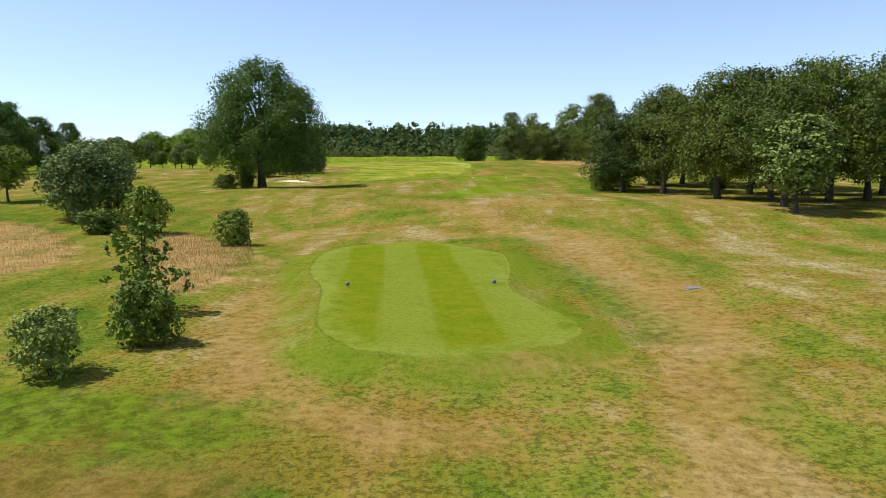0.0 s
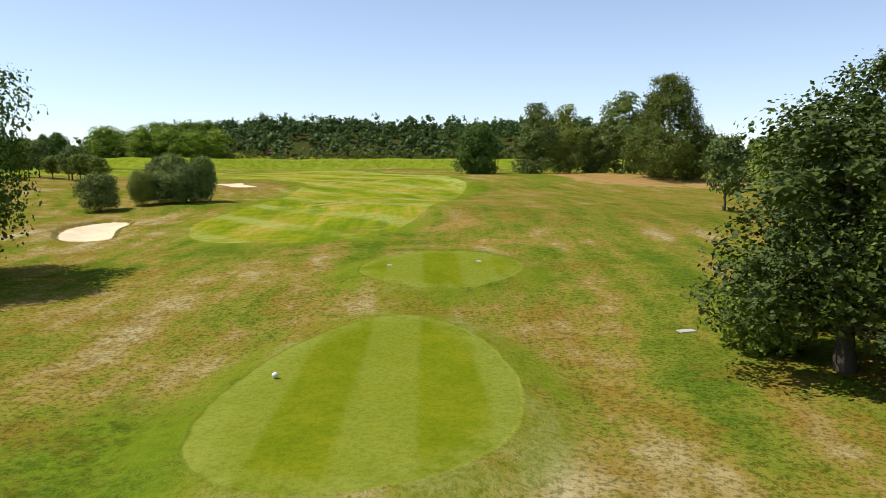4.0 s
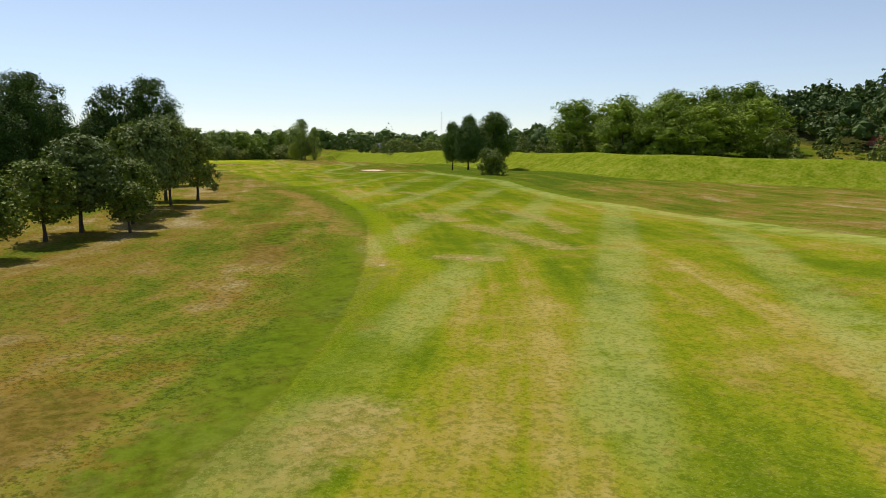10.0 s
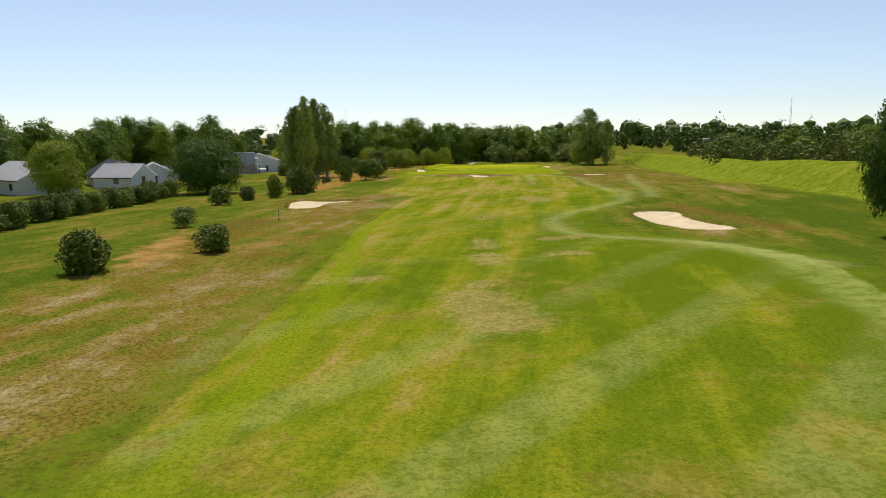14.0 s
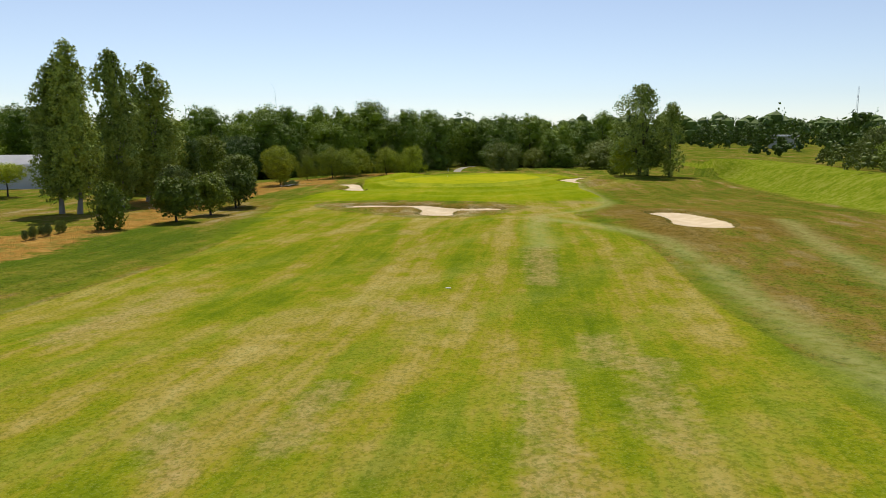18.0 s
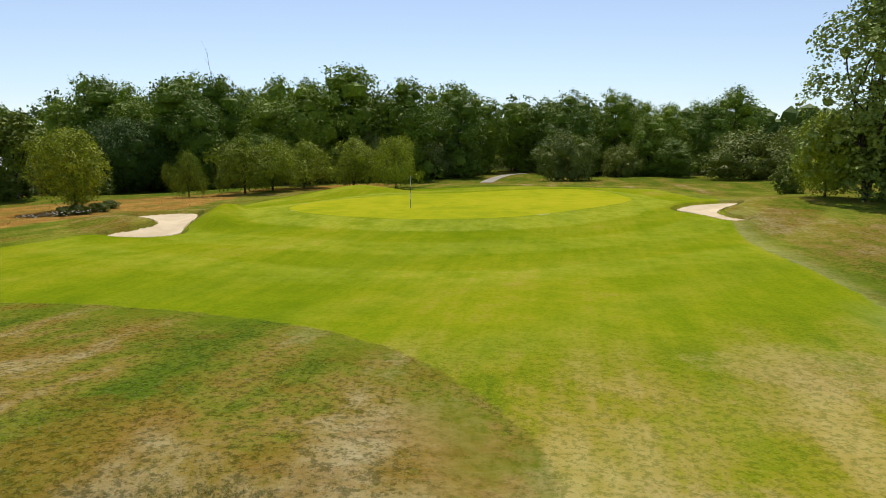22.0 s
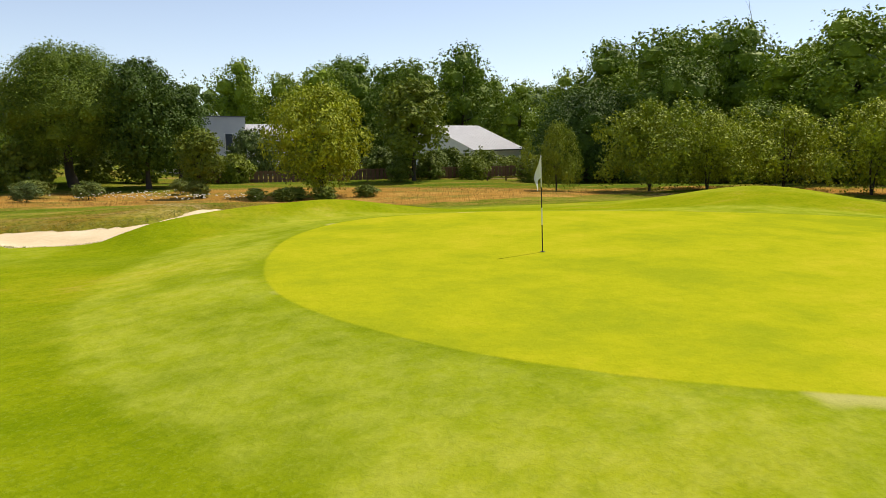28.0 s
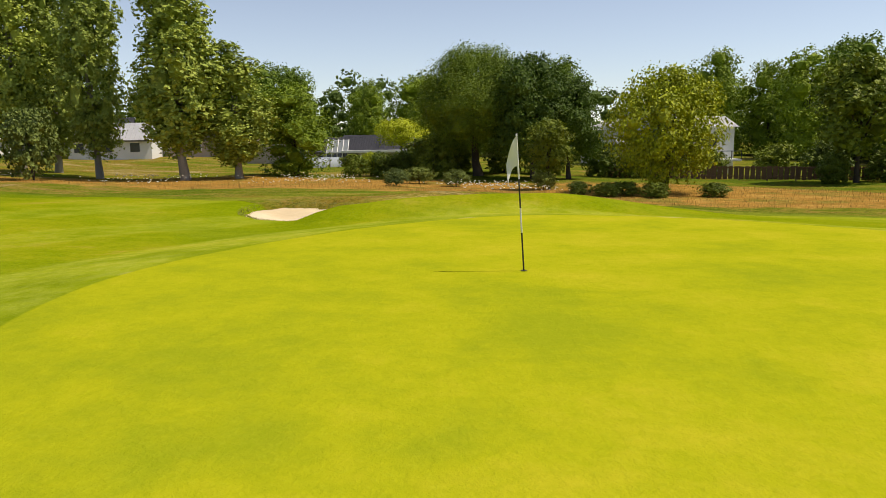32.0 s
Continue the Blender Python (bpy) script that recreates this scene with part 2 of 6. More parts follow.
# marks in the turf, each a strip from one place to another and its half width
DRY_STRIPS = [
    [(-6.5, 26.2, -5.2, 18.8, 0.9), (-5.2, 18.8, -4.1, 15.1, 0.8), (-4.1, 15.1, -2.4, 13.2, 0.7), (-2.4, 13.2, -0.8, 12.1, 0.6), (-0.8, 12.1, 0.8, 12.2, 0.6),
     (4.2, 9.9, 5.3, 13.6, 0.9), (5.3, 13.6, 7.6, 21.1, 1.1), (7.6, 21.1, 8.3, 30.4, 1.4), (8.3, 30.4, 7.5, 42.1, 2.0), (0.4, 15.8, 4.0, 17.0, 0.5),
     (-2.7, 63.4, 2.2, 55.0, 1.8), (2.2, 55.0, 3.2, 48.8, 1.6), (3.2, 48.8, 4.3, 44.2, 1.3), (4.3, 44.2, 6.0, 41.1, 1.0), (6.0, 41.1, 8.4, 39.1, 0.8), (-0.9, 43.7, 1.2, 44.0, 0.8)],
    [(5.5, 58.4, 8.1, 56.8, 2.5), (19.2, 63.3, 20.9, 51.6, 2.2), (-9.9, 55.0, -6.2, 59.1, 1.2), (-10.7, 45.4, -9.4, 50.7, 0.9), (-5.1, 48.1, -3.0, 48.0, 0.8),
     (4.6, 102.6, 7.1, 104.5, 1.0), (-1.6, 94.7, -0.8, 96.7, 0.8), (-2.6, 92.3, -2.0, 93.8, 0.7), (8.7, 96.4, 10.4, 96.6, 1.0), (9.4, 86.6, 10.4, 89.2, 0.6),
     (4.4, 123.5, 5.9, 125.6, 0.8), (5.7, 122.2, 7.8, 124.2, 0.9), (-8.7, 124.0, -7.0, 124.7, 1.0), (-6.8, 120.6, -3.7, 120.6, 0.7), (-9.4, 129.8, -6.2, 127.2, 1.0), (0.8, 126.9, 1.9, 125.1, 0.8)],
    [(-17.8, 158.5, -19.2, 162.3, 0.8), (-15.3, 153.0, -14.9, 155.5, 0.6), (-15.4, 156.5, -15.1, 158.4, 0.7), (-15.1, 158.4, -15.4, 160.0, 1.0), (-15.0, 159.9, -15.1, 163.3, 0.8),
     (-12.3, 166.3, -10.0, 166.6, 0.9), (-12.6, 157.0, -12.0, 159.6, 0.7), (-7.8, 160.2, -6.4, 162.4, 0.9), (-10.6, 157.1, -9.4, 157.1, 0.5), (-24.8, 168.6, -25.9, 171.3, 1.0),
     (-56.8, 196.3, -52.7, 195.2, 1.2), (-49.3, 194.0, -44.3, 192.9, 0.8), (-44.3, 192.9, -37.9, 190.8, 0.7), (-40.8, 185.3, -38.3, 186.0, 0.8), (-49.5, 187.5, -46.8, 187.0, 0.7)],
    [(-41.2, 181.8, -43.7, 182.9, 0.5), (-55.5, 202.7, -50.8, 201.4, 0.8), (-50.8, 201.4, -42.4, 195.8, 0.6), (-51.6, 186.6, -74.3, 195.6, 1.0), (-77.2, 201.1, -80.5, 203.4, 0.9),
     (-80.5, 203.4, -84.2, 204.8, 0.9), (-77.1, 196.6, -80.6, 197.5, 0.9), (-80.6, 197.5, -89.3, 199.3, 1.1), (-80.3, 206.5, -75.5, 205.7, 0.7), (-79.0, 209.4, -72.7, 207.6, 0.7),
     (-89.3, 209.7, -88.3, 209.7, 0.8), (-109.9, 217.8, -104.3, 217.5, 1.6), (-120.8, 221.4, -117.7, 221.0, 0.9), (-127.4, 223.1, -123.7, 222.5, 0.7), (-119.2, 225.3, -118.6, 226.8, 0.8)],
    [(-125.5, 227.7, -125.8, 229.4, 1.0), (-115.7, 212.2, -115.9, 213.9, 0.9), (-112.2, 218.5, -112.5, 219.2, 0.5), (-140.7, 227.3, -145.3, 229.7, 1.0), (-160.8, 238.5, -155.4, 238.1, 1.4),
     (-129.1, 206.6, -130.4, 209.1, 1.0), (-197.4, 252.1, -188.8, 249.3, 0.8), (-175.7, 244.7, -168.0, 242.1, 0.6), (-172.1, 237.1, -176.4, 238.5, 0.6), (-175.7, 247.9, -169.5, 245.4, 0.6),
     (-183.9, 229.2, -192.3, 231.6, 1.0), (-174.1, 234.2, -171.4, 234.8, 0.5), (-186.3, 241.5, -184.9, 242.5, 1.0), (-178.9, 247.8, -176.1, 247.1, 0.8)],
    [(-221.4, 260.3, -214.0, 257.8, 0.7), (-214.0, 257.8, -210.2, 257.0, 0.7), (-236.7, 270.2, -234.9, 272.4, 1.3), (-208.3, 245.7, -209.9, 245.8, 0.5), (-226.1, 259.5, -229.5, 264.8, 1.2),
     (-236.8, 268.6, -234.5, 271.3, 1.0), (-246.7, 273.8, -245.4, 274.5, 0.8), (-233.6, 261.1, -228.6, 262.2, 0.8), (-220.9, 259.2, -218.1, 259.2, 0.6), (-247.2, 263.4, -247.1, 263.8, 0.4),
     (-243.5, 270.0, -244.5, 273.0, 0.6)]]
LUSH_STRIPS = [
    [(3.5, 38.0, 4.5, 32.7, 1.0), (4.5, 32.7, 5.8, 26.7, 1.2), (5.8, 26.7, 6.4, 21.4, 1.1), (6.4, 21.4, 6.3, 19.1, 0.8), (-3.0, 16.4, -1.9, 16.1, 0.5), (7.3, 16.7, 5.9, 13.0, 0.5),
     (0.8, 41.1, 4.1, 41.7, 1.0), (4.1, 41.7, 4.5, 37.4, 1.0), (-2.0, 63.4, -0.5, 68.7, 2.0), (-4.0, 54.6, -2.0, 54.9, 1.2), (-5.8, 40.2, -4.1, 40.4, 0.5), (8.2, 48.1, 8.4, 45.5, 0.8),
     (1.7, 88.3, 1.9, 91.7, 1.0), (0.2, 96.0, 3.4, 97.1, 1.2), (6.5, 93.5, 8.4, 90.1, 0.8), (11.1, 94.0, 11.8, 91.6, 0.7), (2.9, 93.8, 4.3, 94.1, 0.8), (-9.0, 14.0, -4.5, 12.6, 1.3)],
    [(5.1, 126.5, 6.3, 126.6, 0.6), (6.9, 149.0, 7.4, 139.9, 1.2), (6.7, 134.7, 7.7, 136.6, 0.8), (-40.5, 179.6, -30.3, 172.7, 1.6), (-30.3, 172.7, -22.7, 164.7, 1.3), (-22.7, 164.7, -20.5, 160.3, 1.2),
     (-20.5, 160.3, -19.3, 156.6, 1.0), (-19.3, 156.6, -18.6, 153.8, 0.8), (-18.6, 153.8, -19.2, 151.9, 0.6), (-41.1, 179.5, -44.6, 182.1, 0.8), (-44.6, 182.1, -49.2, 184.0, 0.8), (-51.4, 181.2, -56.8, 185.5, 0.9),
     (-51.3, 187.3, -61.8, 193.7, 1.2), (-61.8, 193.7, -84.1, 200.7, 1.6)],
    [(-75.9, 197.2, -79.5, 198.4, 0.5), (-80.6, 198.9, -85.2, 201.3, 0.6), (-86.8, 201.1, -90.3, 201.9, 0.6), (-92.3, 202.9, -98.2, 205.4, 0.7), (-132.7, 233.3, -131.5, 235.8, 1.2),
     (-118.7, 210.9, -122.4, 212.3, 0.6), (-165.1, 221.3, -172.8, 226.6, 1.2), (-208.7, 260.8, -208.8, 262.3, 0.9), (-213.5, 255.1, -213.2, 255.7, 0.4), (-204.3, 257.7, -204.4, 258.2, 0.5)]]
RUSSET_STRIPS = [[(-6.2, 10.6, -3.4, 10.4, 0.8), (-24.5, 148.5, -22.0, 156.0, 1.4), (-30.0, 166.5, -24.0, 160.5, 1.3), (-46.0, 178.5, -58.0, 184.5, 1.1), (-130.0, 202.5, -148.0, 207.5, 2.0),
                  (-228.0, 271.5, -198.0, 262.0, 2.6), (-214.0, 275.5, -198.0, 271.0, 2.2), (-142.0, 246.5, -124.0, 245.0, 1.4), (-8.0, 8.5, -6.0, 12.0, 0.7)]]
MOWN_LANE = np.array([(-38, 182.6), (-43, 184.3), (-49, 187.3), (-56, 191.5), (-66, 196), (-82.2, 203.3), (-89, 205.5), (-111, 211.3), (-130, 214.8), (-150, 219.5)], float)
MOUND = (-290.5, 258.0)
HILL = [(-150, 292), (-60, 283), (60, 286), (75, 380), (-60, 410), (-160, 380)]
WOODS = (
    ([(-318, 238), (-322, 262), (-330, 272), (-352, 276), (-352, 215), (-332, 213)], 6.0, 13.3, 5),
    ([(-330, 291), (-325, 306), (-336, 318), (-354, 318), (-352, 288)], 6.0, 11.4, 6),
    ([(-332, 196), (-340, 205), (-352, 195), (-352, 150), (-312, 160), (-322, 184)], 7.5, 15.0, 7),
    ([(-180, 140), (-290, 152), (-298, 172), (-240, 168), (-190, 158)], 8.5, 11.8, 8))
WEST = [(-352, 150), (-352, 296), (-420, 330), (-430, 150)]
LITTER = [w[0] for w in WOODS] + [HILL, WEST]


def along(x, y, line):
    """Distance to a line, and the side: + on its left."""
    shape, x, y = np.shape(x), np.ravel(x), np.ravel(y)
    best, side = np.full(len(x), 1e12), np.zeros(len(x))
    for a, b in zip(line[:-1], line[1:]):
        d = b - a
        k = np.clip(((x - a[0]) * d[0] + (y - a[1]) * d[1]) / (d @ d), 0, 1)
        q = (x - a[0] - k * d[0]) ** 2 + (y - a[1] - k * d[1]) ** 2
        s = np.sign(d[0] * (y - a[1]) - d[1] * (x - a[0]))
        side = np.where(q < best, s, side)
        best = np.minimum(best, q)
    return (np.sqrt(best) * side).reshape(shape)


CENTRE = np.array([(0, -200), (2, 20), (4, 60), (4, 92), (2, 118), (-5, 142), (-17, 162), (-35, 180), (-60, 196), (-90, 212), (-150, 235), (-215, 258), (-245, 266), (-420, 312)], float)


def lane_place(x, y):
    """How far to the left of the hole's middle line a place lies, and how far along the hole."""
    line = CENTRE
    for _ in range(3):
        line = np.concatenate([line[:1], np.stack([0.75 * line[:-1] + 0.25 * line[1:], 0.25 * line[:-1] + 0.75 * line[1:]], 1).reshape(-1, 2), line[-1:]])
    shape, x, y = np.shape(x), np.ravel(x), np.ravel(y)
    best, lat, run, gone = np.full(len(x), 1e12), np.zeros(len(x)), np.zeros(len(x)), 0.0
    for a, b in zip(line[:-1], line[1:]):
        d = b - a
        size = math.hypot(*d)
        k = np.clip(((x - a[0]) * d[0] + (y - a[1]) * d[1]) / size**2, 0, 1)
        q = (x - a[0] - k * d[0]) ** 2 + (y - a[1] - k * d[1]) ** 2
        side = np.sign(d[0] * (y - a[1]) - d[1] * (x - a[0]))
        closer = q < best
        lat, run, best = np.where(closer, side * np.sqrt(q), lat), np.where(closer, gone + k * size, run), np.minimum(best, q)
        gone += size
    return lat.reshape(shape), run.reshape(shape)


def strips(x, y, groups):
    """1 in the middle of any of the strips, fading to 0 past its edge."""
    out = np.zeros(np.shape(x))
    for x0, y0, x1, y1, half in [strip for group in groups for strip in group]:
        reach = 2.2 * half
        near = (x > min(x0, x1) - reach) & (x < max(x0, x1) + reach) & (y > min(y0, y1) - reach) & (y < max(y0, y1) + reach)
        px, py, dx, dy = x[near] - x0, y[near] - y0, x1 - x0, y1 - y0
        k = np.clip((px * dx + py * dy) / (dx * dx + dy * dy + 1e-9), 0, 1)
        d = np.hypot(px - k * dx, py - k * dy)
        out[near] = np.maximum(out[near], smooth(1.9 * half, 0.3 * half, d))
    return out


def relief(x, y):
    """Soft undulation of the turf."""
    return (0.10 * np.sin(0.11 * x + 0.4) * np.sin(0.13 * y + 1.0) + 0.06 * np.sin(0.31 * x + 0.17 * y) + 0.04 * np.sin(0.23 * y - 0.37 * x + 2.0)
            + 0.02 * np.sin(0.9 * x + 0.5 * y) * np.sin(0.8 * y - 0.3 * x))


def land(x, y):
    """The height of the ground, without the bunkers' hollows."""
    x, y = np.asarray(x, float), np.asarray(y, float)
    top, low = np.zeros_like(x), np.zeros_like(x)
    for kx, ky, kz in ALL_KNOTS:
        w = ((x - kx) ** 2 + (y - ky) ** 2 + 40.0) ** -1.6
        top, low = top + w * kz, low + w
    z = top / low
    north = -along(x, y, BERM)
    rise = smooth(0, 7.5, north)
    z = z + rise * 3.2 + smooth(8, 14, north) * -0.6
    z = z + smooth(14, 75, north) * 11.0 * smooth(150, 60, np.abs(x + 20))
    z = z - 0.34 * np.exp(-(((x + 264.6) / 4.6) ** 2 + ((y - 248.8) / 3.4) ** 2))
    z = z + 1.25 * np.exp(-(((x - MOUND[0]) / 6.0) ** 2 + ((y - MOUND[1]) / 5.2) ** 2))
    return z


def ground_height(x, y):
    z = land(x, y) + relief(x, y) * (1 - 0.8 * smooth(-6, 0, signed(x, y, GREEN, 8)))
    z = z + 0.38 * smooth(-4.5, 0.5, signed(x, y, GREEN, 8))
    for tee in TEES:
        z = z + 0.32 * smooth(-1.6, 0.2, signed(x, y, tee, 4))
    for poly in BUNKERS.values():
        d = signed(x, y, poly, 8)
        z = z + 0.12 * np.exp(-((d + 1.4) / 1.4) ** 2) - 0.9 * smooth(-0.1, 1.3, d)
    lip = np.abs(along(x, y, LIP))
    return z + 0.5 * np.exp(-(lip / 1.0) ** 2) * smooth(-281, -273, x) * smooth(0.3, -0.8, signed(x, y, BUNKERS["left green"], 8))


def ground_z(x, y):
    return float(ground_height(np.array([x]), np.array([y]))[0])


# ---- materials ----
def nodes_of(name):
    m = bpy.data.materials.new(name)
    m.use_nodes = True
    return m, m.node_tree.nodes, m.node_tree.links, m.node_tree.nodes["Principled BSDF"]


class Graph:
    """Short hand for node chains."""

    def __init__(self, name):
        self.m, self.n, self.l, self.out = nodes_of(name)

    def link(self, a, b):
        self.l.new(a, b)

    def put(self, socket, v):
        if hasattr(v, "is_linked"):
            self.link(v, socket)
        else:
            socket.default_value = v

    def attr(self, name):
        a = self.n.new("ShaderNodeAttribute")
        a.attribute_name = name
        return a.outputs["Fac"]

    def place(self):
        return self.n.new("ShaderNodeTexCoord").outputs["Object"]

    def mapped(self, scale=(1, 1, 1), turn=0.0, vector=None):
        a = self.n.new("ShaderNodeMapping")
        self.put(a.inputs[0], vector if vector is not None else self.place())
        a.inputs[2].default_value = (0, 0, turn)
        a.inputs[3].default_value = scale
        return a.outputs[0]

    def noise(self, scale, detail=3.0, rough=0.55, vector=None):
        a = self.n.new("ShaderNodeTexNoise")
        self.put(a.inputs["Vector"], vector if vector is not None else self.place())
        a.inputs["Scale"].default_value, a.inputs["Detail"].default_value, a.inputs["Roughness"].default_value = scale, detail, rough
        return a.outputs["Fac"]

    def wave(self, scale, turn, warp=1.0):
        a = self.n.new("ShaderNodeTexWave")
        self.put(a.inputs["Vector"], self.mapped(turn=turn))
        a.inputs["Scale"].default_value, a.inputs["Distortion"].default_value, a.inputs["Detail Scale"].default_value = scale, warp, 0.12
        return a.outputs["Fac"]

    def math(self, op, a, b=0.0):
        m = self.n.new("ShaderNodeMath")
        m.operation = op
        self.put(m.inputs[0], a)
        self.put(m.inputs[1], b)
        return m.outputs[0]

    def step(self, v, a, b, lo=0.0, hi=1.0):
        m = self.n.new("ShaderNodeMapRange")
        m.interpolation_type = "SMOOTHSTEP"
        self.put(m.inputs[0], v)
        for k, q in enumerate((a, b, lo, hi)):
            m.inputs[k + 1].default_value = q
        return m.outputs[0]

    def mix(self, f, a, b, kind="MIX"):
        m = self.n.new("ShaderNodeMix")
        m.data_type, m.blend_type = "RGBA", kind
        self.put(m.inputs[0], f)
        for s, v in ((m.inputs[6], a), (m.inputs[7], b)):
            self.put(s, (*v, 1.0) if isinstance(v, tuple) and len(v) == 3 else v)
        return m.outputs[2]

    def bump(self, height, strength, distance=0.1):
        b = self.n.new("ShaderNodeBump")
        b.inputs["Strength"].default_value, b.inputs["Distance"].default_value = strength, distance
        self.put(b.inputs["Height"], height)
        self.link(b.outputs[0], self.out.inputs["Normal"])

    def done(self, colour, rough=0.8, spec=0.3, metal=0.0):
        self.put(self.out.inputs["Base Color"], (*colour, 1.0) if isinstance(colour, tuple) else colour)
        self.put(self.out.inputs["Roughness"], rough)
        self.out.inputs["Specular IOR Level"].default_value = spec
        self.out.inputs["Metallic"].default_value = metal
        return self.m


def turf_material():
    g = Graph("turf")
    lane = g.n.new("ShaderNodeCombineXYZ")
    g.put(lane.inputs[0], g.attr("across"))
    g.put(lane.inputs[1], g.attr("far_along"))
    lanes = lane.outputs[0]
    blade, tuft, patch, big = g.noise(16.0, 3, 0.7), g.noise(2.6, 6, 0.72), g.noise(0.5, 6, 0.62), g.noise(0.085, 5, 0.55)
    streak = g.noise(1.0, 5, 0.6, g.mapped((0.33, 0.035, 1.0), 0, lanes))
    grain = g.noise(1.0, 3, 0.6, g.mapped((2.4, 0.10, 1.0), 0, lanes))
    slant = g.noise(1.0, 4, 0.6, g.mapped((0.5, 0.05, 1.0), radians(38), lanes))

    def total(*terms):
        out = 0.0
        for value, weight in terms:
            out = g.math("ADD", g.math("MULTIPLY", g.math("SUBTRACT", value, 0.5), weight), out)
        return out

    def ramp(value, *stops):
        r = g.n.new("ShaderNodeValToRGB")
        g.put(r.inputs[0], g.math("ADD", value, 0.5))
        e = r.color_ramp.elements
        while len(e) < len(stops):
            e.new(0.5)
        for item, (at, colour) in zip(e, stops):
            item.position, item.color = at, (*colour, 1.0)
        return r.outputs[0]

    thirst = g.math("MULTIPLY", g.attr("dry"), 0.15)
    clod, fleck = g.noise(0.95, 5, 0.66), g.noise(6.5, 4, 0.75)

    def bladed(colour, dark, light, amount):
        """Grass grain: darker gaps and paler tips."""
        colour = g.mix(g.math("MULTIPLY", g.step(fleck, 0.54, 0.40), amount), colour, g.mix(0.65, colour, dark))
        return g.mix(g.math("MULTIPLY", g.step(blade, 0.50, 0.72), amount * 0.8), colour, g.mix(0.5, colour, light))

    # rough: green through olive to russet and straw
    drift = g.noise(1.0, 6, 0.62, g.mapped((0.46, 0.15, 1.0), 0.2, lanes))
    r_dry = g.math("ADD", total((drift, 1.0), (patch, 0.5), (clod, 0.45), (big, 0.8), (tuft, 0.40), (streak, 0.9), (slant, 0.4)), g.math("SUBTRACT", thirst, 0.035))
    rough = ramp(r_dry, (0.20, (0.089, 0.139, 0.009)), (0.36, (0.138, 0.166, 0.013)), (0.48, (0.202, 0.198, 0.022)), (0.58, (0.265, 0.190, 0.036)), (0.72, (0.350, 0.268, 0.105)), (0.95, (0.455, 0.370, 0.200)))
    beyond = g.step(g.attr("far_along"), 110.0, 200.0)
    rust = g.math("MULTIPLY", g.step(g.math("ADD", g.noise(0.33, 5, 0.65), g.math("MULTIPLY", thirst, 0.45)), 0.53, 0.66), g.math("ADD", g.math("MULTIPLY", beyond, 0.32), 0.26))
    rough = g.mix(rust, rough, (0.231, 0.130, 0.019))
    rough = bladed(rough, (0.020, 0.030, 0.003), (0.300, 0.320, 0.128), 0.88)
    rough = g.mix(g.math("MULTIPLY", g.step(tuft, 0.46, 0.34), 0.6), rough, g.mix(0.6, rough, (0.049, 0.072, 0.006)))
    ragged = total((tuft, 1.3), (clod, 1.4), (grain, 0.9), (streak, 0.8))
    torn = total((tuft, 2.2), (clod, 2.6), (patch, 1.6), (streak, 1.6))
    lushness = g.math("MULTIPLY", g.step(g.math("ADD", g.attr("lush"), torn), 0.2, 1.1), g.step(g.attr("lush"), 0.0, 0.3))
    scorched = g.math("MULTIPLY", g.step(g.math("ADD", g.attr("scorched"), ragged), 0.1, 1.15), g.step(g.attr("scorched"), 0.0, 0.35))
    rough = g.mix(g.math("MULTIPLY", g.math("MULTIPLY", g.step(g.math("ADD", g.attr("russet"), ragged), 0.1, 1.0), g.step(g.attr("russet"), 0.0, 0.3)), 0.75), rough, g.mix(g.step(tuft, 0.35, 0.65), (0.110, 0.080, 0.014), (0.225, 0.150, 0.034)))
    rough = g.mix(g.math("MULTIPLY", lushness, 0.85), rough, g.mix(g.step(tuft, 0.35, 0.65), (0.036, 0.066, 0.005), (0.135, 0.192, 0.012)))
    parched = g.mix(g.step(tuft, 0.3, 0.7), g.mix(beyond, (0.262, 0.215, 0.092), (0.215, 0.118, 0.026)), g.mix(beyond, (0.410, 0.360, 0.200), (0.400, 0.255, 0.085)))
    rough = g.mix(g.math("MULTIPLY", scorched, g.math("ADD", g.math("MULTIPLY", beyond, 0.14), 0.46)), rough, parched)
    # fairway: mown in lanes, thin and dry in streaks
    f_dry = g.math("ADD", total((streak, 1.2), (slant, 0.9), (patch, 0.65), (clod, 0.4), (big, 0.6), (grain, 0.3), (tuft, 0.25)), g.math("SUBTRACT", thirst, 0.06))
    fair = ramp(f_dry, (0.20, (0.108, 0.156, 0.006)), (0.42, (0.186, 0.218, 0.009)), (0.54, (0.252, 0.238, 0.016)), (0.64, (0.306, 0.246, 0.040)), (0.76, (0.370, 0.288, 0.075)), (0.92, (0.422, 0.340, 0.110)))
    sheen = g.n.new("ShaderNodeTexWave")
    sheen.inputs["Scale"].default_value, sheen.inputs["Distortion"].default_value, sheen.inputs["Detail Scale"].default_value = 0.05, 0.7, 0.6
    sheen.inputs["Phase Offset"].default_value = -1.89
    g.put(sheen.inputs["Vector"], g.mapped((1, 1, 1), radians(-39)))
    pale = g.math("MULTIPLY", g.math("MULTIPLY", g.math("MULTIPLY", g.step(g.attr("far_along"), 500.0, 430.0, 0.22, 1.0), g.step(sheen.outputs["Fac"], 0.58, 0.97)), g.step(big, 0.30, 0.55)), g.step(clod, 0.25, 0.58, 0.15, 1.0))
    fair = g.mix(g.math("MULTIPLY", pale, 0.68), fair, (0.320, 0.335, 0.095))
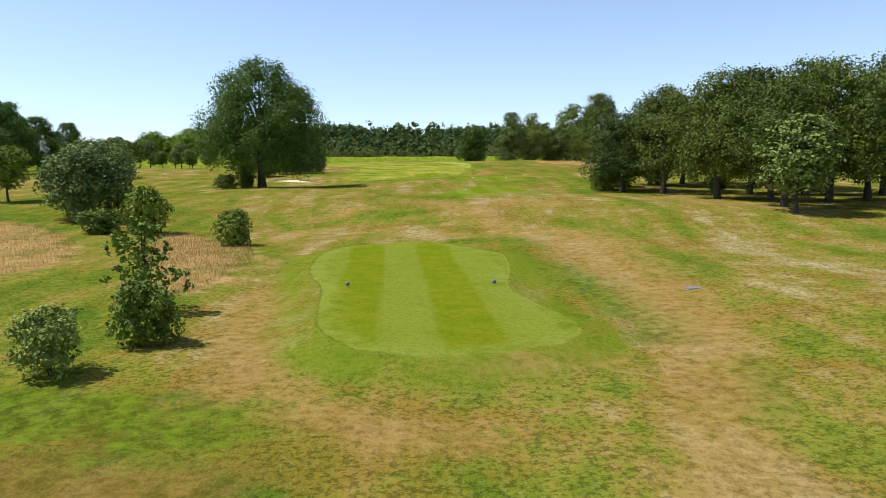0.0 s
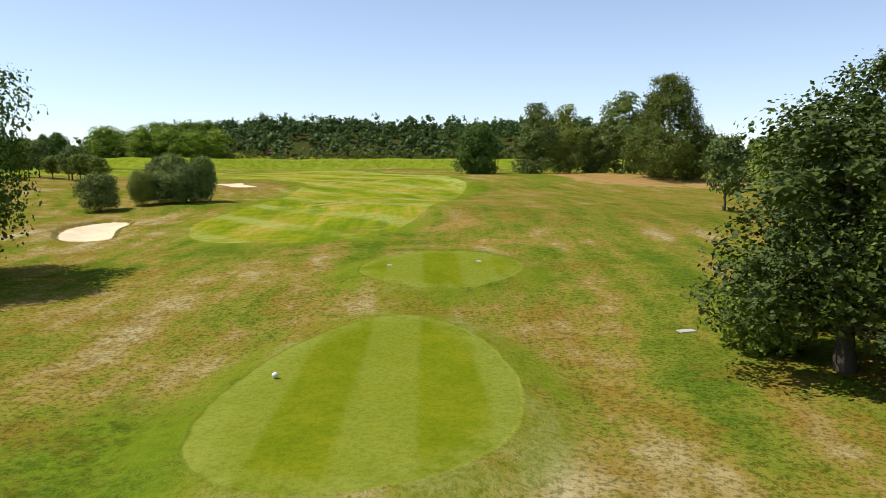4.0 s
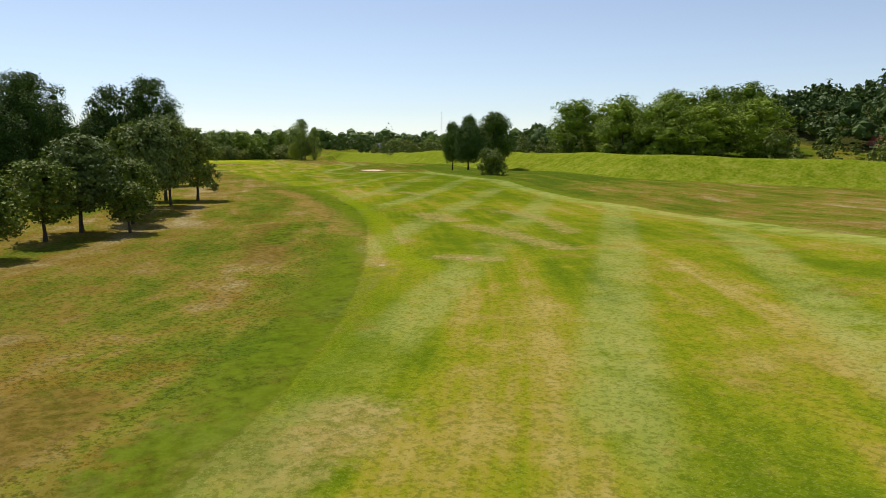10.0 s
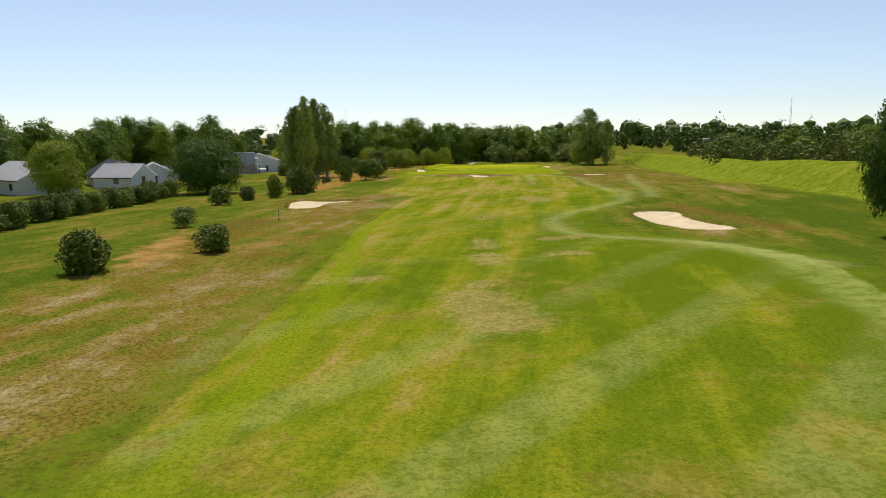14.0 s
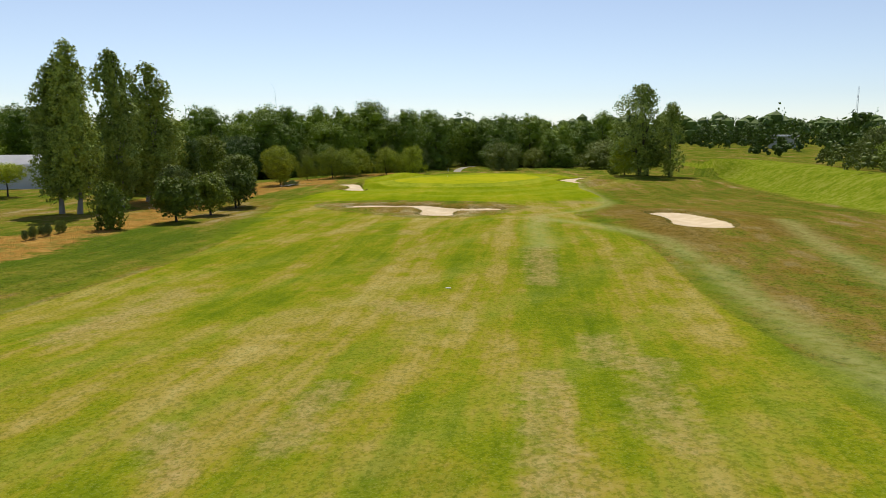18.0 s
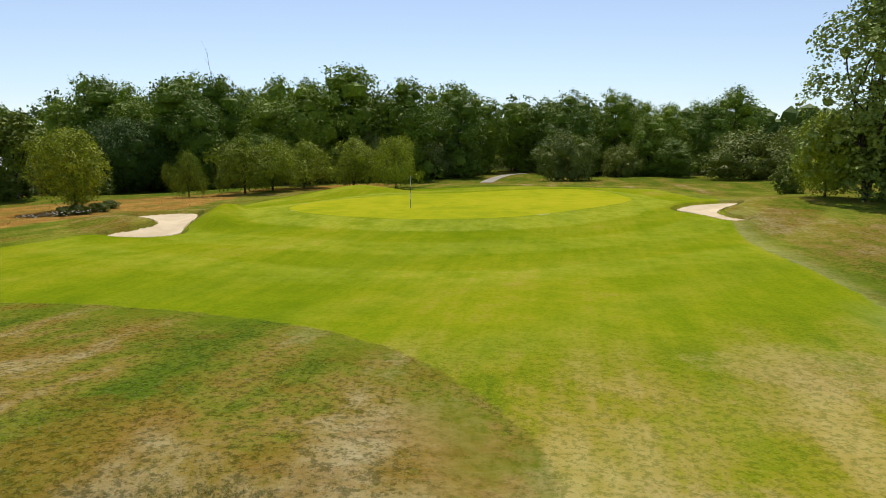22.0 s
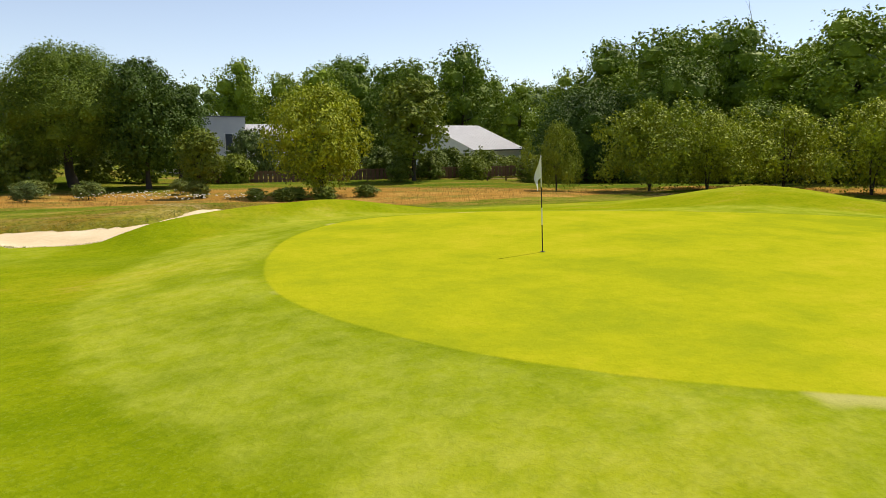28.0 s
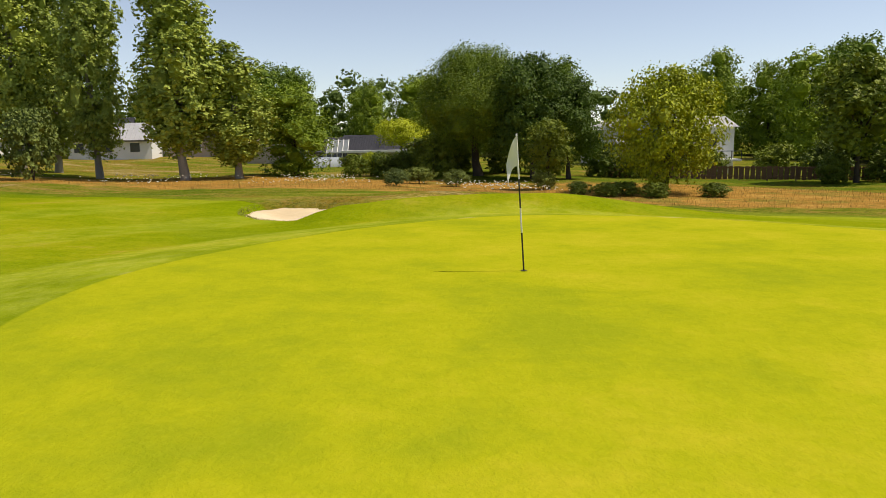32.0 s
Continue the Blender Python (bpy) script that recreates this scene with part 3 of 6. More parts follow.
    scorch = g.math("MULTIPLY", g.step(g.math("ADD", g.noise(0.17, 5, 0.68), g.math("MULTIPLY", g.math("SUBTRACT", tuft, 0.5), 0.25)), 0.53, 0.68), g.step(g.attr("far_along"), 560.0, 420.0, 0.25, 0.8))
    fair = g.mix(scorch, fair, g.mix(g.step(clod, 0.35, 0.65), (0.225, 0.155, 0.026), (0.320, 0.240, 0.062)))
    fair = g.mix(g.math("MULTIPLY", scorched, 0.75), fair, g.mix(g.step(tuft, 0.3, 0.7), (0.290, 0.205, 0.060), (0.430, 0.330, 0.130)))
    fair = g.mix(g.math("MULTIPLY", lushness, 0.6), fair, (0.090, 0.150, 0.006))
    fair = g.mix(g.math("MULTIPLY", g.step(g.attr("lane"), 0.3, 0.7), g.step(clod, 0.2, 0.5, 0.3, 0.68)), fair, (0.200, 0.255, 0.006))
    fair = bladed(fair, (0.05, 0.085, 0.003), (0.40, 0.43, 0.10), 0.68)
    band = g.math("MULTIPLY", g.step(g.attr("fair"), 3.2, 1.2), g.step(g.attr("across"), -8.0, -12.0))
    fair = g.mix(g.math("MULTIPLY", band, g.step(clod, 0.30, 0.65, 0.1, 0.6)), fair, (0.36, 0.40, 0.11))
    edge = g.math("ADD", g.attr("fair"), g.math("ADD", g.math("MULTIPLY", g.math("SUBTRACT", tuft, 0.5), 0.5), g.math("MULTIPLY", g.math("SUBTRACT", clod, 0.5), 0.5)))
    lush = g.math("MULTIPLY", g.math("MULTIPLY", g.step(edge, -2.6, -0.6), g.step(patch, 0.36, 0.56)), 0.55)
    rough = g.mix(lush, rough, (0.143, 0.198, 0.010))
    colour = g.mix(g.step(edge, -0.12, 0.12), rough, fair)
    worn = g.math("MULTIPLY", g.attr("worn"), g.step(tuft, 0.3, 0.6, 0.25, 0.75))
    colour = g.mix(worn, colour, (0.335, 0.340, 0.115))
    # lush apron, the paler collar, then the green itself
    apron = ramp(total((streak, 0.6), (patch, 0.45), (clod, 0.3), (big, 0.8), (grain, 0.25), (tuft, 0.2)), (0.3, (0.140, 0.198, 0.004)), (0.5, (0.196, 0.246, 0.006)), (0.64, (0.262, 0.280, 0.010)), (0.80, (0.345, 0.285, 0.035)))
    apron = g.mix(g.math("MULTIPLY", pale, 0.32), apron, (0.331, 0.354, 0.060))
    apron = bladed(apron, (0.07, 0.12, 0.004), (0.36, 0.44, 0.08), 0.36)
    inside = g.step(edge, -0.12, 0.12)
    colour = g.mix(g.math("MULTIPLY", inside, g.step(g.math("ADD", g.attr("green"), g.math("MULTIPLY", big, 14.0)), -23.0, -15.0)), colour, apron)
    collar = g.math("ADD", g.attr("green"), g.math("MULTIPLY", g.math("SUBTRACT", clod, 0.5), 1.2))
    rings = g.step(g.math("SINE", g.math("MULTIPLY", collar, -0.924)), -0.25, 0.35)
    outer = g.step(g.attr("green"), -3.0, -4.0, 0.40, 0.20)
    mown_ring = g.math("MULTIPLY", g.math("MULTIPLY", g.math("MULTIPLY", rings, 0.85), outer), g.math("MULTIPLY", g.step(g.attr("green"), -19.0, -14.0), g.step(g.math("ADD", g.math("MULTIPLY", patch, 0.6), g.math("MULTIPLY", clod, 0.4)), 0.36, 0.58, 0.3, 1.0)))
    colour = g.mix(mown_ring, colour, g.mix(g.step(tuft, 0.35, 0.65), (0.395, 0.440, 0.030), (0.510, 0.530, 0.090)))
    hem = g.math("MULTIPLY", g.step(g.attr("green"), -0.55, -0.1), g.step(g.noise(0.45, 3, 0.5), 0.60, 0.68))
    colour = g.mix(g.math("MULTIPLY", hem, 0.7), colour, (0.46, 0.42, 0.15))
    putting = ramp(total((patch, 0.8), (big, 0.6), (clod, 0.5), (tuft, 0.3), (streak, 0.4)), (0.30, (0.268, 0.306, 0.013)), (0.5, (0.348, 0.360, 0.013)), (0.68, (0.415, 0.384, 0.020)))
    putting = bladed(putting, (0.199, 0.266, 0.006), (0.446, 0.500, 0.040), 0.22)
    colour = g.mix(g.step(g.attr("green"), -0.05, 0.05), colour, putting)
    mown = g.n.new("ShaderNodeTexWave")
    mown.inputs["Scale"].default_value, mown.inputs["Distortion"].default_value, mown.inputs["Phase Offset"].default_value = 0.095, 0.5, 2.36
    g.put(mown.inputs["Vector"], g.mapped((1, 1, 1), radians(-4)))
    tee = g.mix(g.step(clod, 0.3, 0.7), (0.122, 0.158, 0.005), (0.170, 0.186, 0.008))
    tee = g.mix(g.math("MULTIPLY", g.step(mown.outputs["Fac"], 0.35, 0.65), g.step(patch, 0.2, 0.6, 0.2, 0.65)), tee, (0.200, 0.226, 0.030))
    tee = g.mix(g.math("MULTIPLY", g.step(g.attr("tee"), 1.1, 0.2), g.step(clod, 0.3, 0.6, 0.0, 0.4)), tee, (0.23, 0.26, 0.05))
    tee = bladed(tee, (0.050, 0.070, 0.004), (0.290, 0.320, 0.070), 0.42)
    tee_edge = g.math("ADD", g.attr("tee"), g.math("MULTIPLY", g.math("SUBTRACT", clod, 0.5), 0.35))
    verge = g.math("MULTIPLY", g.step(tee_edge, -1.9, -0.9), g.step(patch, 0.30, 0.55))
    colour = g.mix(g.math("MULTIPLY", verge, 0.6), colour, (0.138, 0.190, 0.010))
    colour = g.mix(g.step(tee_edge, -0.07, 0.07), colour, tee)
    # tall dry grass
    straw = ramp(total((patch, 0.7), (clod, 0.4), (tuft, 0.6)), (0.28, (0.220, 0.135, 0.024)), (0.5, (0.390, 0.205, 0.044)), (0.72, (0.520, 0.320, 0.085)))
    straw = g.mix(g.step(g.attr("far_along"), 520.0, 450.0, 0.0, 0.55), straw, g.mix(g.step(clod, 0.3, 0.7), (0.30, 0.20, 0.085), (0.44, 0.31, 0.16)))
    straw = bladed(straw, (0.13, 0.085, 0.02), (0.58, 0.42, 0.20), 0.6)
    straw = g.mix(g.math("MULTIPLY", g.step(g.noise(0.28, 5, 0.7), 0.50, 0.62), 0.7), straw, g.mix(g.step(tuft, 0.35, 0.65), (0.100, 0.110, 0.016), (0.230, 0.215, 0.045)))
    tall = g.math("ADD", g.attr("fescue"), g.math("MULTIPLY", g.math("SUBTRACT", patch, 0.38), 6.0))
    colour = g.mix(g.step(tall, -0.2, 1.4), colour, straw)
    # lush weeds on the bank
    weeds = ramp(total((tuft, 0.8), (clod, 0.6), (patch, 0.5)), (0.3, (0.095, 0.147, 0.010)), (0.5, (0.185, 0.231, 0.014)), (0.68, (0.275, 0.281, 0.048)))
    on_bank = g.math("MULTIPLY", g.step(g.math("ADD", g.attr("bank"), g.math("MULTIPLY", tuft, 1.6)), 0.4, 1.6), g.step(g.attr("bank"), 14.0, 9.0))
    colour = g.mix(on_bank, colour, weeds)
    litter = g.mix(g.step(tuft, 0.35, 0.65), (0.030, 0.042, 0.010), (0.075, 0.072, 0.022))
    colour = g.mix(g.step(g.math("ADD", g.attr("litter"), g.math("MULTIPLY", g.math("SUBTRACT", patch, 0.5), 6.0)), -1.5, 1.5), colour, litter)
    shape = g.math("ADD", g.math("MULTIPLY", blade, 0.5), g.math("MULTIPLY", tuft, 1.2))
    shaggy = g.math("SUBTRACT", 1.5, g.math("MULTIPLY", g.math("MAXIMUM", inside, g.step(tee_edge, -0.07, 0.07)), 1.05))
    g.bump(g.math("MULTIPLY", shape, shaggy), 0.6, 0.09)
    return g.done(colour, 1.0, 0.0)


def leaf_material(name, dark, light, through_light=0.1, bumpy=True):
    """Foliage: every clump and every leaf has its own tone, broken up by small light and dark leaves."""
    g = Graph(name)
    geo = g.n.new("ShaderNodeNewGeometry")
    info = g.n.new("ShaderNodeObjectInfo")
    spray, sprig = g.noise(1.6, 4, 0.7), g.noise(7.0, 3, 0.75)
    f = g.math("ADD", g.math("MULTIPLY", geo.outputs["Random Per Island"], 0.55), g.math("MULTIPLY", g.step(spray, 0.3, 0.7), 0.45))
    c = g.mix(f, dark, light)
    tint = g.mix(info.outputs["Random"], (0.66, 0.76, 0.82), (1.30, 1.28, 0.96))
    c = g.mix(1.0, c, tint, "MULTIPLY")
    if bumpy:
        g.bump(g.math("ADD", g.math("MULTIPLY", sprig, 0.5), spray), 0.4, 0.15)
    g.done(c, 0.6, 0.25)
    tr = g.n.new("ShaderNodeBsdfTranslucent")
    g.put(tr.inputs[0], g.mix(0.4, c, (0.10, 0.15, 0.01)))
    both = g.n.new("ShaderNodeMixShader")
    both.inputs[0].default_value = through_light
    g.link(g.out.outputs[0], both.inputs[1])
    g.link(tr.outputs[0], both.inputs[2])
    g.link(both.outputs[0], g.n["Material Output"].inputs[0])
    return g.m


def bark_material(name, a, b, scale=6.0):
    g = Graph(name)
    n = g.noise(scale, 5, 0.65, g.mapped((1, 1, 0.25)))
    g.bump(n, 0.8, 0.05)
    return g.done(g.mix(n, a, b), 0.9, 0.2)


def plain(name, colour, rough=0.6, spec=0.4, metal=0.0, vary=0.12, scale=3.0):
    g = Graph(name)
    n = g.noise(scale, 5, 0.6)
    dark = tuple(v * (1 - vary * 2) for v in colour)
    g.bump(g.noise(scale * 12, 3), 0.15, 0.01)
    return g.done(g.mix(n, dark, colour), rough, spec, metal)


def sand_material():
    g = Graph("bunker_sand")
    rake = g.noise(3.0, 4, 0.6, g.mapped((1, 5, 1), radians(25)))
    c = g.mix(g.step(g.noise(0.7, 4), 0.35, 0.7), (0.65, 0.51, 0.32), (0.75, 0.61, 0.41))
    c = g.mix(g.math("MULTIPLY", g.step(g.noise(14.0, 3), 0.45, 0.75), 0.25), c, (0.48, 0.37, 0.24))
    g.bump(g.math("ADD", rake, g.math("MULTIPLY", g.noise(25.0, 2), 0.3)), 0.5, 0.06)
    return g.done(c, 0.95, 0.1)


TURF, SAND = turf_material(), sand_material()
LEAF = {
    "oak": leaf_material("oak_leaves", (0.029, 0.062, 0.007), (0.112, 0.182, 0.016)),
    "grove": leaf_material("grove_leaves", (0.039, 0.060, 0.007), (0.128, 0.155, 0.017)),
    "wood": leaf_material("woodland_leaves", (0.076, 0.132, 0.009), (0.271, 0.348, 0.021)),
    "far": leaf_material("far_woodland_leaves", (0.043, 0.076, 0.013), (0.117, 0.177, 0.029)),
    "poplar": leaf_material("poplar_leaves", (0.124, 0.179, 0.030), (0.422, 0.477, 0.102)),
    "apple": leaf_material("orchard_leaves", (0.092, 0.130, 0.008), (0.480, 0.515, 0.027)),
    "bush": leaf_material("bush_leaves", (0.064, 0.100, 0.009), (0.240, 0.284, 0.027)),
    "grey": leaf_material("grey_green_leaves", (0.076, 0.104, 0.020), (0.270, 0.318, 0.072)),
    "pine": leaf_material("pine_needles", (0.084, 0.138, 0.010), (0.293, 0.370, 0.025)),
    "lime": leaf_material("lime_green_leaves", (0.180, 0.235, 0.012), (0.556, 0.574, 0.034)),
    "willow": leaf_material("willow_leaves", (0.098, 0.127, 0.021), (0.274, 0.297, 0.054)),
}
BARK = bark_material("bark", (0.035, 0.028, 0.020), (0.11, 0.09, 0.065))
PALE_BARK = bark_material("pale_bark", (0.16, 0.14, 0.11), (0.42, 0.39, 0.33), 3.0)

# ---- the ground: one sheet to the horizon ----
STEP = 0.75
far_out = [STEP * 2.0 * 1.35**k for k in range(1, 24)]
xs = np.concatenate([(-352 - np.cumsum(far_out))[::-1], np.arange(-352, 62, STEP), 62 + np.cumsum(far_out)])
ys = np.concatenate([(-12 - np.cumsum(far_out))[::-1], np.arange(-12, 312, STEP), 312 + np.cumsum(far_out)])
gx, gy = np.meshgrid(xs, ys)
gz = ground_height(gx, gy)
count = len(xs)
a = (np.arange(len(ys) - 1)[:, None] * count + np.arange(count - 1)[None]).ravel()
ground_mesh = mesh_np("ground", np.stack([gx.ravel(), gy.ravel(), gz.ravel()], 1), np.stack([a, a + 1, a + 1 + count, a + count], 1), True)
ring = signed(gx, gy, RING, 10)
fair_d = np.minimum(signed(gx, gy, FAIRWAY, 30), -ring)
tall_d = np.max([signed(gx, gy, p, 20) - (3.2 if k == 4 else 0.0) for k, p in enumerate(FESCUE)], 0)
bank_d = np.minimum(-along(gx, gy, BERM), 20)
near_sand = smooth(-7, 0, np.max([signed(gx, gy, p, 16) for p in BUNKERS.values()], 0))
# left of the tee, dryness lowered to paint lush weeds and the shadows there
dry_d = 1.25 * near_sand + 0.5 * smooth(90, 72, gy) * smooth(-34, -12, gx) - 1.1 * smooth(-4, -9, gx) * smooth(34, 26, gy) - 0.35 * smooth(-225, -255, gx) - 0.3 * smooth(-8, -24, gx) * smooth(90, 70, gy)
lat_d, run_d = lane_place(gx, gy)
tee_d, track_d = signed(gx, gy, TEES[0], 12), along(gx, gy, TRACK)
dry_d = dry_d + 1.7 * np.exp(-((tee_d + 3.2) / 1.5) ** 2) * smooth(4, 0, gx) * smooth(32, 24, gy) + 1.5 * np.exp(-(track_d / 1.5) ** 2)
dry_d = dry_d + 0.75 * smooth(12, 17, lat_d) * smooth(-35, -50, gx) * smooth(-205, -190, gx)
dry_d = dry_d - 1.6 * smooth(20, 25, lat_d) * smooth(-60, -80, gx) * smooth(-235, -215, gx)
dry_d = dry_d + 0.55 * smooth(-150, -180, gx) * smooth(-258, -235, gx) * smooth(-12, -4, lat_d)
dry_d = dry_d - 1.7 * smooth(3, -6, lat_d) * smooth(-62, -80, gx) * smooth(-160, -130, gx)
brown_d = smooth(0.5, -2.5, fair_d) * (0.42 * smooth(-2, -6, lat_d) * smooth(-150, -185, gx) * smooth(-275, -245, gx) + 0.3 * smooth(2, 8, lat_d) * smooth(24, 19, lat_d) * smooth(-100, -125, gx) * smooth(-225, -200, gx)
                                       + 0.45 * smooth(6, 12, lat_d) * smooth(-8, -20, gx) * smooth(-75, -55, gx) * smooth(140, 148, gy)
                                       + 0.42 * smooth(-2, 3, gx) * smooth(95, 108, gy) * smooth(160, 140, gy))
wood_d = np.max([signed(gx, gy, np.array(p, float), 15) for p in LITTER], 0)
for key, values in (("fair", fair_d), ("green", signed(gx, gy, GREEN, 30)), ("tee", np.max([signed(gx, gy, p, 10) for p in TEES], 0)),
                    ("fescue", tall_d), ("bank", bank_d), ("dry", dry_d), ("across", lat_d), ("far_along", run_d), ("litter", wood_d),
                    ("scorched", strips(gx, gy, DRY_STRIPS)), ("lush", strips(gx, gy, LUSH_STRIPS)), ("russet", np.maximum(strips(gx, gy, RUSSET_STRIPS), brown_d)),
                    ("lane", np.exp(-(along(gx, gy, MOWN_LANE) / 0.68) ** 2)),
                    ("worn", np.max([np.exp(-(along(gx, gy, line) / 0.7) ** 2) for line in WORN], 0))):
    layer = ground_mesh.attributes.new(key, "FLOAT", "POINT")
    layer.data.foreach_set("value", values.ravel().astype(np.float32))
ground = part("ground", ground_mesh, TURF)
tagged(ground, "mown golf turf, summer-dry in patches, with striped fairway and green", "ground", kind="structure")


# ---- bunkers ----
def bunker(poly):
    """A sand floor that runs under the turf, and the shaggy grass lip hanging over its rim."""
    lo, hi = poly.min(0) - 1.2, poly.max(0) + 1.2
    step = 0.35
    bx, by = np.meshgrid(np.arange(lo[0], hi[0], step), np.arange(lo[1], hi[1], step))
    d = signed(bx, by, poly, 8)
    z = land(bx, by) + relief(bx, by) - 0.14 - 0.26 * smooth(0.2, 2.2, d) + 0.02 * np.sin(bx * 7.1) * np.sin(by * 6.3)
    keep = d > -0.9
    n = np.cumsum(keep.ravel()).reshape(keep.shape) - 1
    full = keep[:-1, :-1] & keep[1:, :-1] & keep[1:, 1:] & keep[:-1, 1:]
    faces = np.stack([n[:-1, :-1][full], n[:-1, 1:][full], n[1:, 1:][full], n[1:, :-1][full]], 1)
    cx, cy = poly.mean(0)
    root = empty("bunker", pose(cx, cy, 0), "pale raked sand bunker sunk into the turf", "bunker", "sand bunkers of the hole")
    shift = np.array((cx, cy, 0))
    part("sand", mesh_np("sand", np.stack([bx[keep], by[keep], z[keep]], 1) - shift, faces, True), SAND, root)
    rng = np.random.default_rng(int(abs(cx) * 10))
    p = rng.uniform(lo, hi, (int(260 * (hi - lo).prod()), 2))
    e = signed(p[:, 0], p[:, 1], poly, 3)
    p = p[(e > -0.2) & (e < 0.34)][:5000]
    k = len(p)
    base = np.stack([p[:, 0], p[:, 1], ground_height(p[:, 0], p[:, 1]) - 0.03], 1) - shift
    a, h = rng.uniform(0, 2 * math.pi, k), rng.uniform(0.025, 0.085, k)
    side = np.stack([np.cos(a), np.sin(a), 0 * a], 1) * 0.012
    tip = base + np.stack([0.6 * h * np.sin(a), -0.6 * h * np.cos(a), h], 1)
    part("grass_lip", mesh_np("grass_lip", np.stack([base - side, base + side, tip], 1).reshape(-1, 3), np.arange(3 * k).reshape(-1, 3)), LIP_GRASS, root, "shaggy brown-green grass lip")
    return root


LIP_GRASS = leaf_material("lip_grass", (0.17, 0.19, 0.025), (0.36, 0.29, 0.09), 0.3, False)
for outline in BUNKERS.values():
    bunker(outline)


# ---- trees ----
def rough_ball(level):
    bm = bmesh.new()
    bmesh.ops.create_icosphere(bm, subdivisions=level, radius=1.0)
    v = np.array([q.co[:] for q in bm.verts])
    f = np.array([[q.index for q in face.verts] for face in bm.faces])
    bm.free()
    return v, f


BALLS = {1: rough_ball(1)}


def boughs(centres, radii, leaf_of, size, rng, tall=0.85, solid=0.55, level=1, heart=None, clump=0.2, per=9):
    """Verts and faces of rounded boughs: a dim uneven inner mass in each, its outer side covered with clumps of small leaves.
    leaf_of: leaves per bough; heart: the point from which the boughs spread; clump: a leaf clump's reach as a share of the bough."""
    ball, tri = BALLS[level]
    m = len(centres)
    stretch = np.array((1, 1, tall))
    swell = solid * rng.uniform(0.72, 1.12, (m, len(ball), 1)) * rng.uniform(0.88, 1.12, (m, 1, 3))
    masses = (centres[:, None] + ball[None] * swell * radii[:, None, None] * stretch).reshape(-1, 3)
    mass_faces = (tri[None] + (np.arange(m) * len(ball))[:, None, None]).reshape(-1, 3)
    share = np.maximum(1, (np.asarray(leaf_of) / per).astype(int))
    own = np.repeat(np.arange(m), share)
    out = centres - (centres.mean(0) if heart is None else heart)
    out /= np.linalg.norm(out, axis=1, keepdims=True) + 1e-6
    d = rng.normal(size=(len(own), 3)) + out[own] * 0.75 + (0, 0, 0.28)
    d /= np.linalg.norm(d, axis=1, keepdims=True)
    spot = centres[own] + d * (radii[own] * (1.02 - 0.5 * rng.uniform(0, 1, len(own)) ** 1.7))[:, None] * stretch
    own, spot, d = np.repeat(own, per), np.repeat(spot, per, 0), np.repeat(d, per, 0)
    n = len(own)
    p = spot + rng.normal(scale=0.55, size=(n, 3)) * (clump * radii[own])[:, None]
    normal = d * 0.8 + rng.normal(scale=0.5, size=(n, 3)) + (0, 0, 0.2)
    normal /= np.linalg.norm(normal, axis=1, keepdims=True)
    u = np.cross(normal, rng.normal(size=(n, 3)))
    u /= np.linalg.norm(u, axis=1, keepdims=True) + 1e-9
    v = np.cross(normal, u)
    s = size * rng.uniform(0.5, 1.35, n)[:, None]
    tip, side, fold = u * s * 0.95, v * s * 0.62, normal * s * 0.18
    verts = np.stack([p - tip, p + side + fold, p + tip * rng.uniform(0.7, 1.1, n)[:, None], p - side + fold], 1).reshape(-1, 3)
    k = 4 * np.arange(n)[:, None] + len(masses)
    faces = np.concatenate([k + (0, 1, 2), k + (0, 2, 3)], 1).reshape(-1, 3)
    return np.concatenate([masses, verts]), np.concatenate([mass_faces, faces])


def envelope(kind, t):
    """Half width of the crown (1 at its widest) at the height t, 0 at its foot and 1 at its top."""
    if kind == "dome":
        return np.sqrt(np.clip(1 - ((t - 0.38) / 0.63) ** 2, 0, 1))
    if kind == "broad":
        return np.interp(t, (0, 0.12, 0.3, 0.5, 0.72, 0.88, 1.0), (0.80, 0.98, 1.0, 0.88, 0.70, 0.50, 0.20))
    if kind == "column":
        return np.clip(np.minimum(1, 0.45 + 2.2 * t) * np.sqrt(np.clip(1 - t**2.6, 0, 1)), 0, 1)
    if kind == "cone":
        return np.clip((1.05 - t) ** 0.75 * np.minimum(1, 0.5 + 4 * t), 0, 1)
    if kind == "umbrella":
        return np.sqrt(np.clip(1 - ((t - 0.30) / 0.70) ** 2, 0, 1)) * np.minimum(1, 0.55 + 2 * t)
    return np.sqrt(np.clip(1 - ((t - 0.45) / 0.56) ** 2, 0, 1))


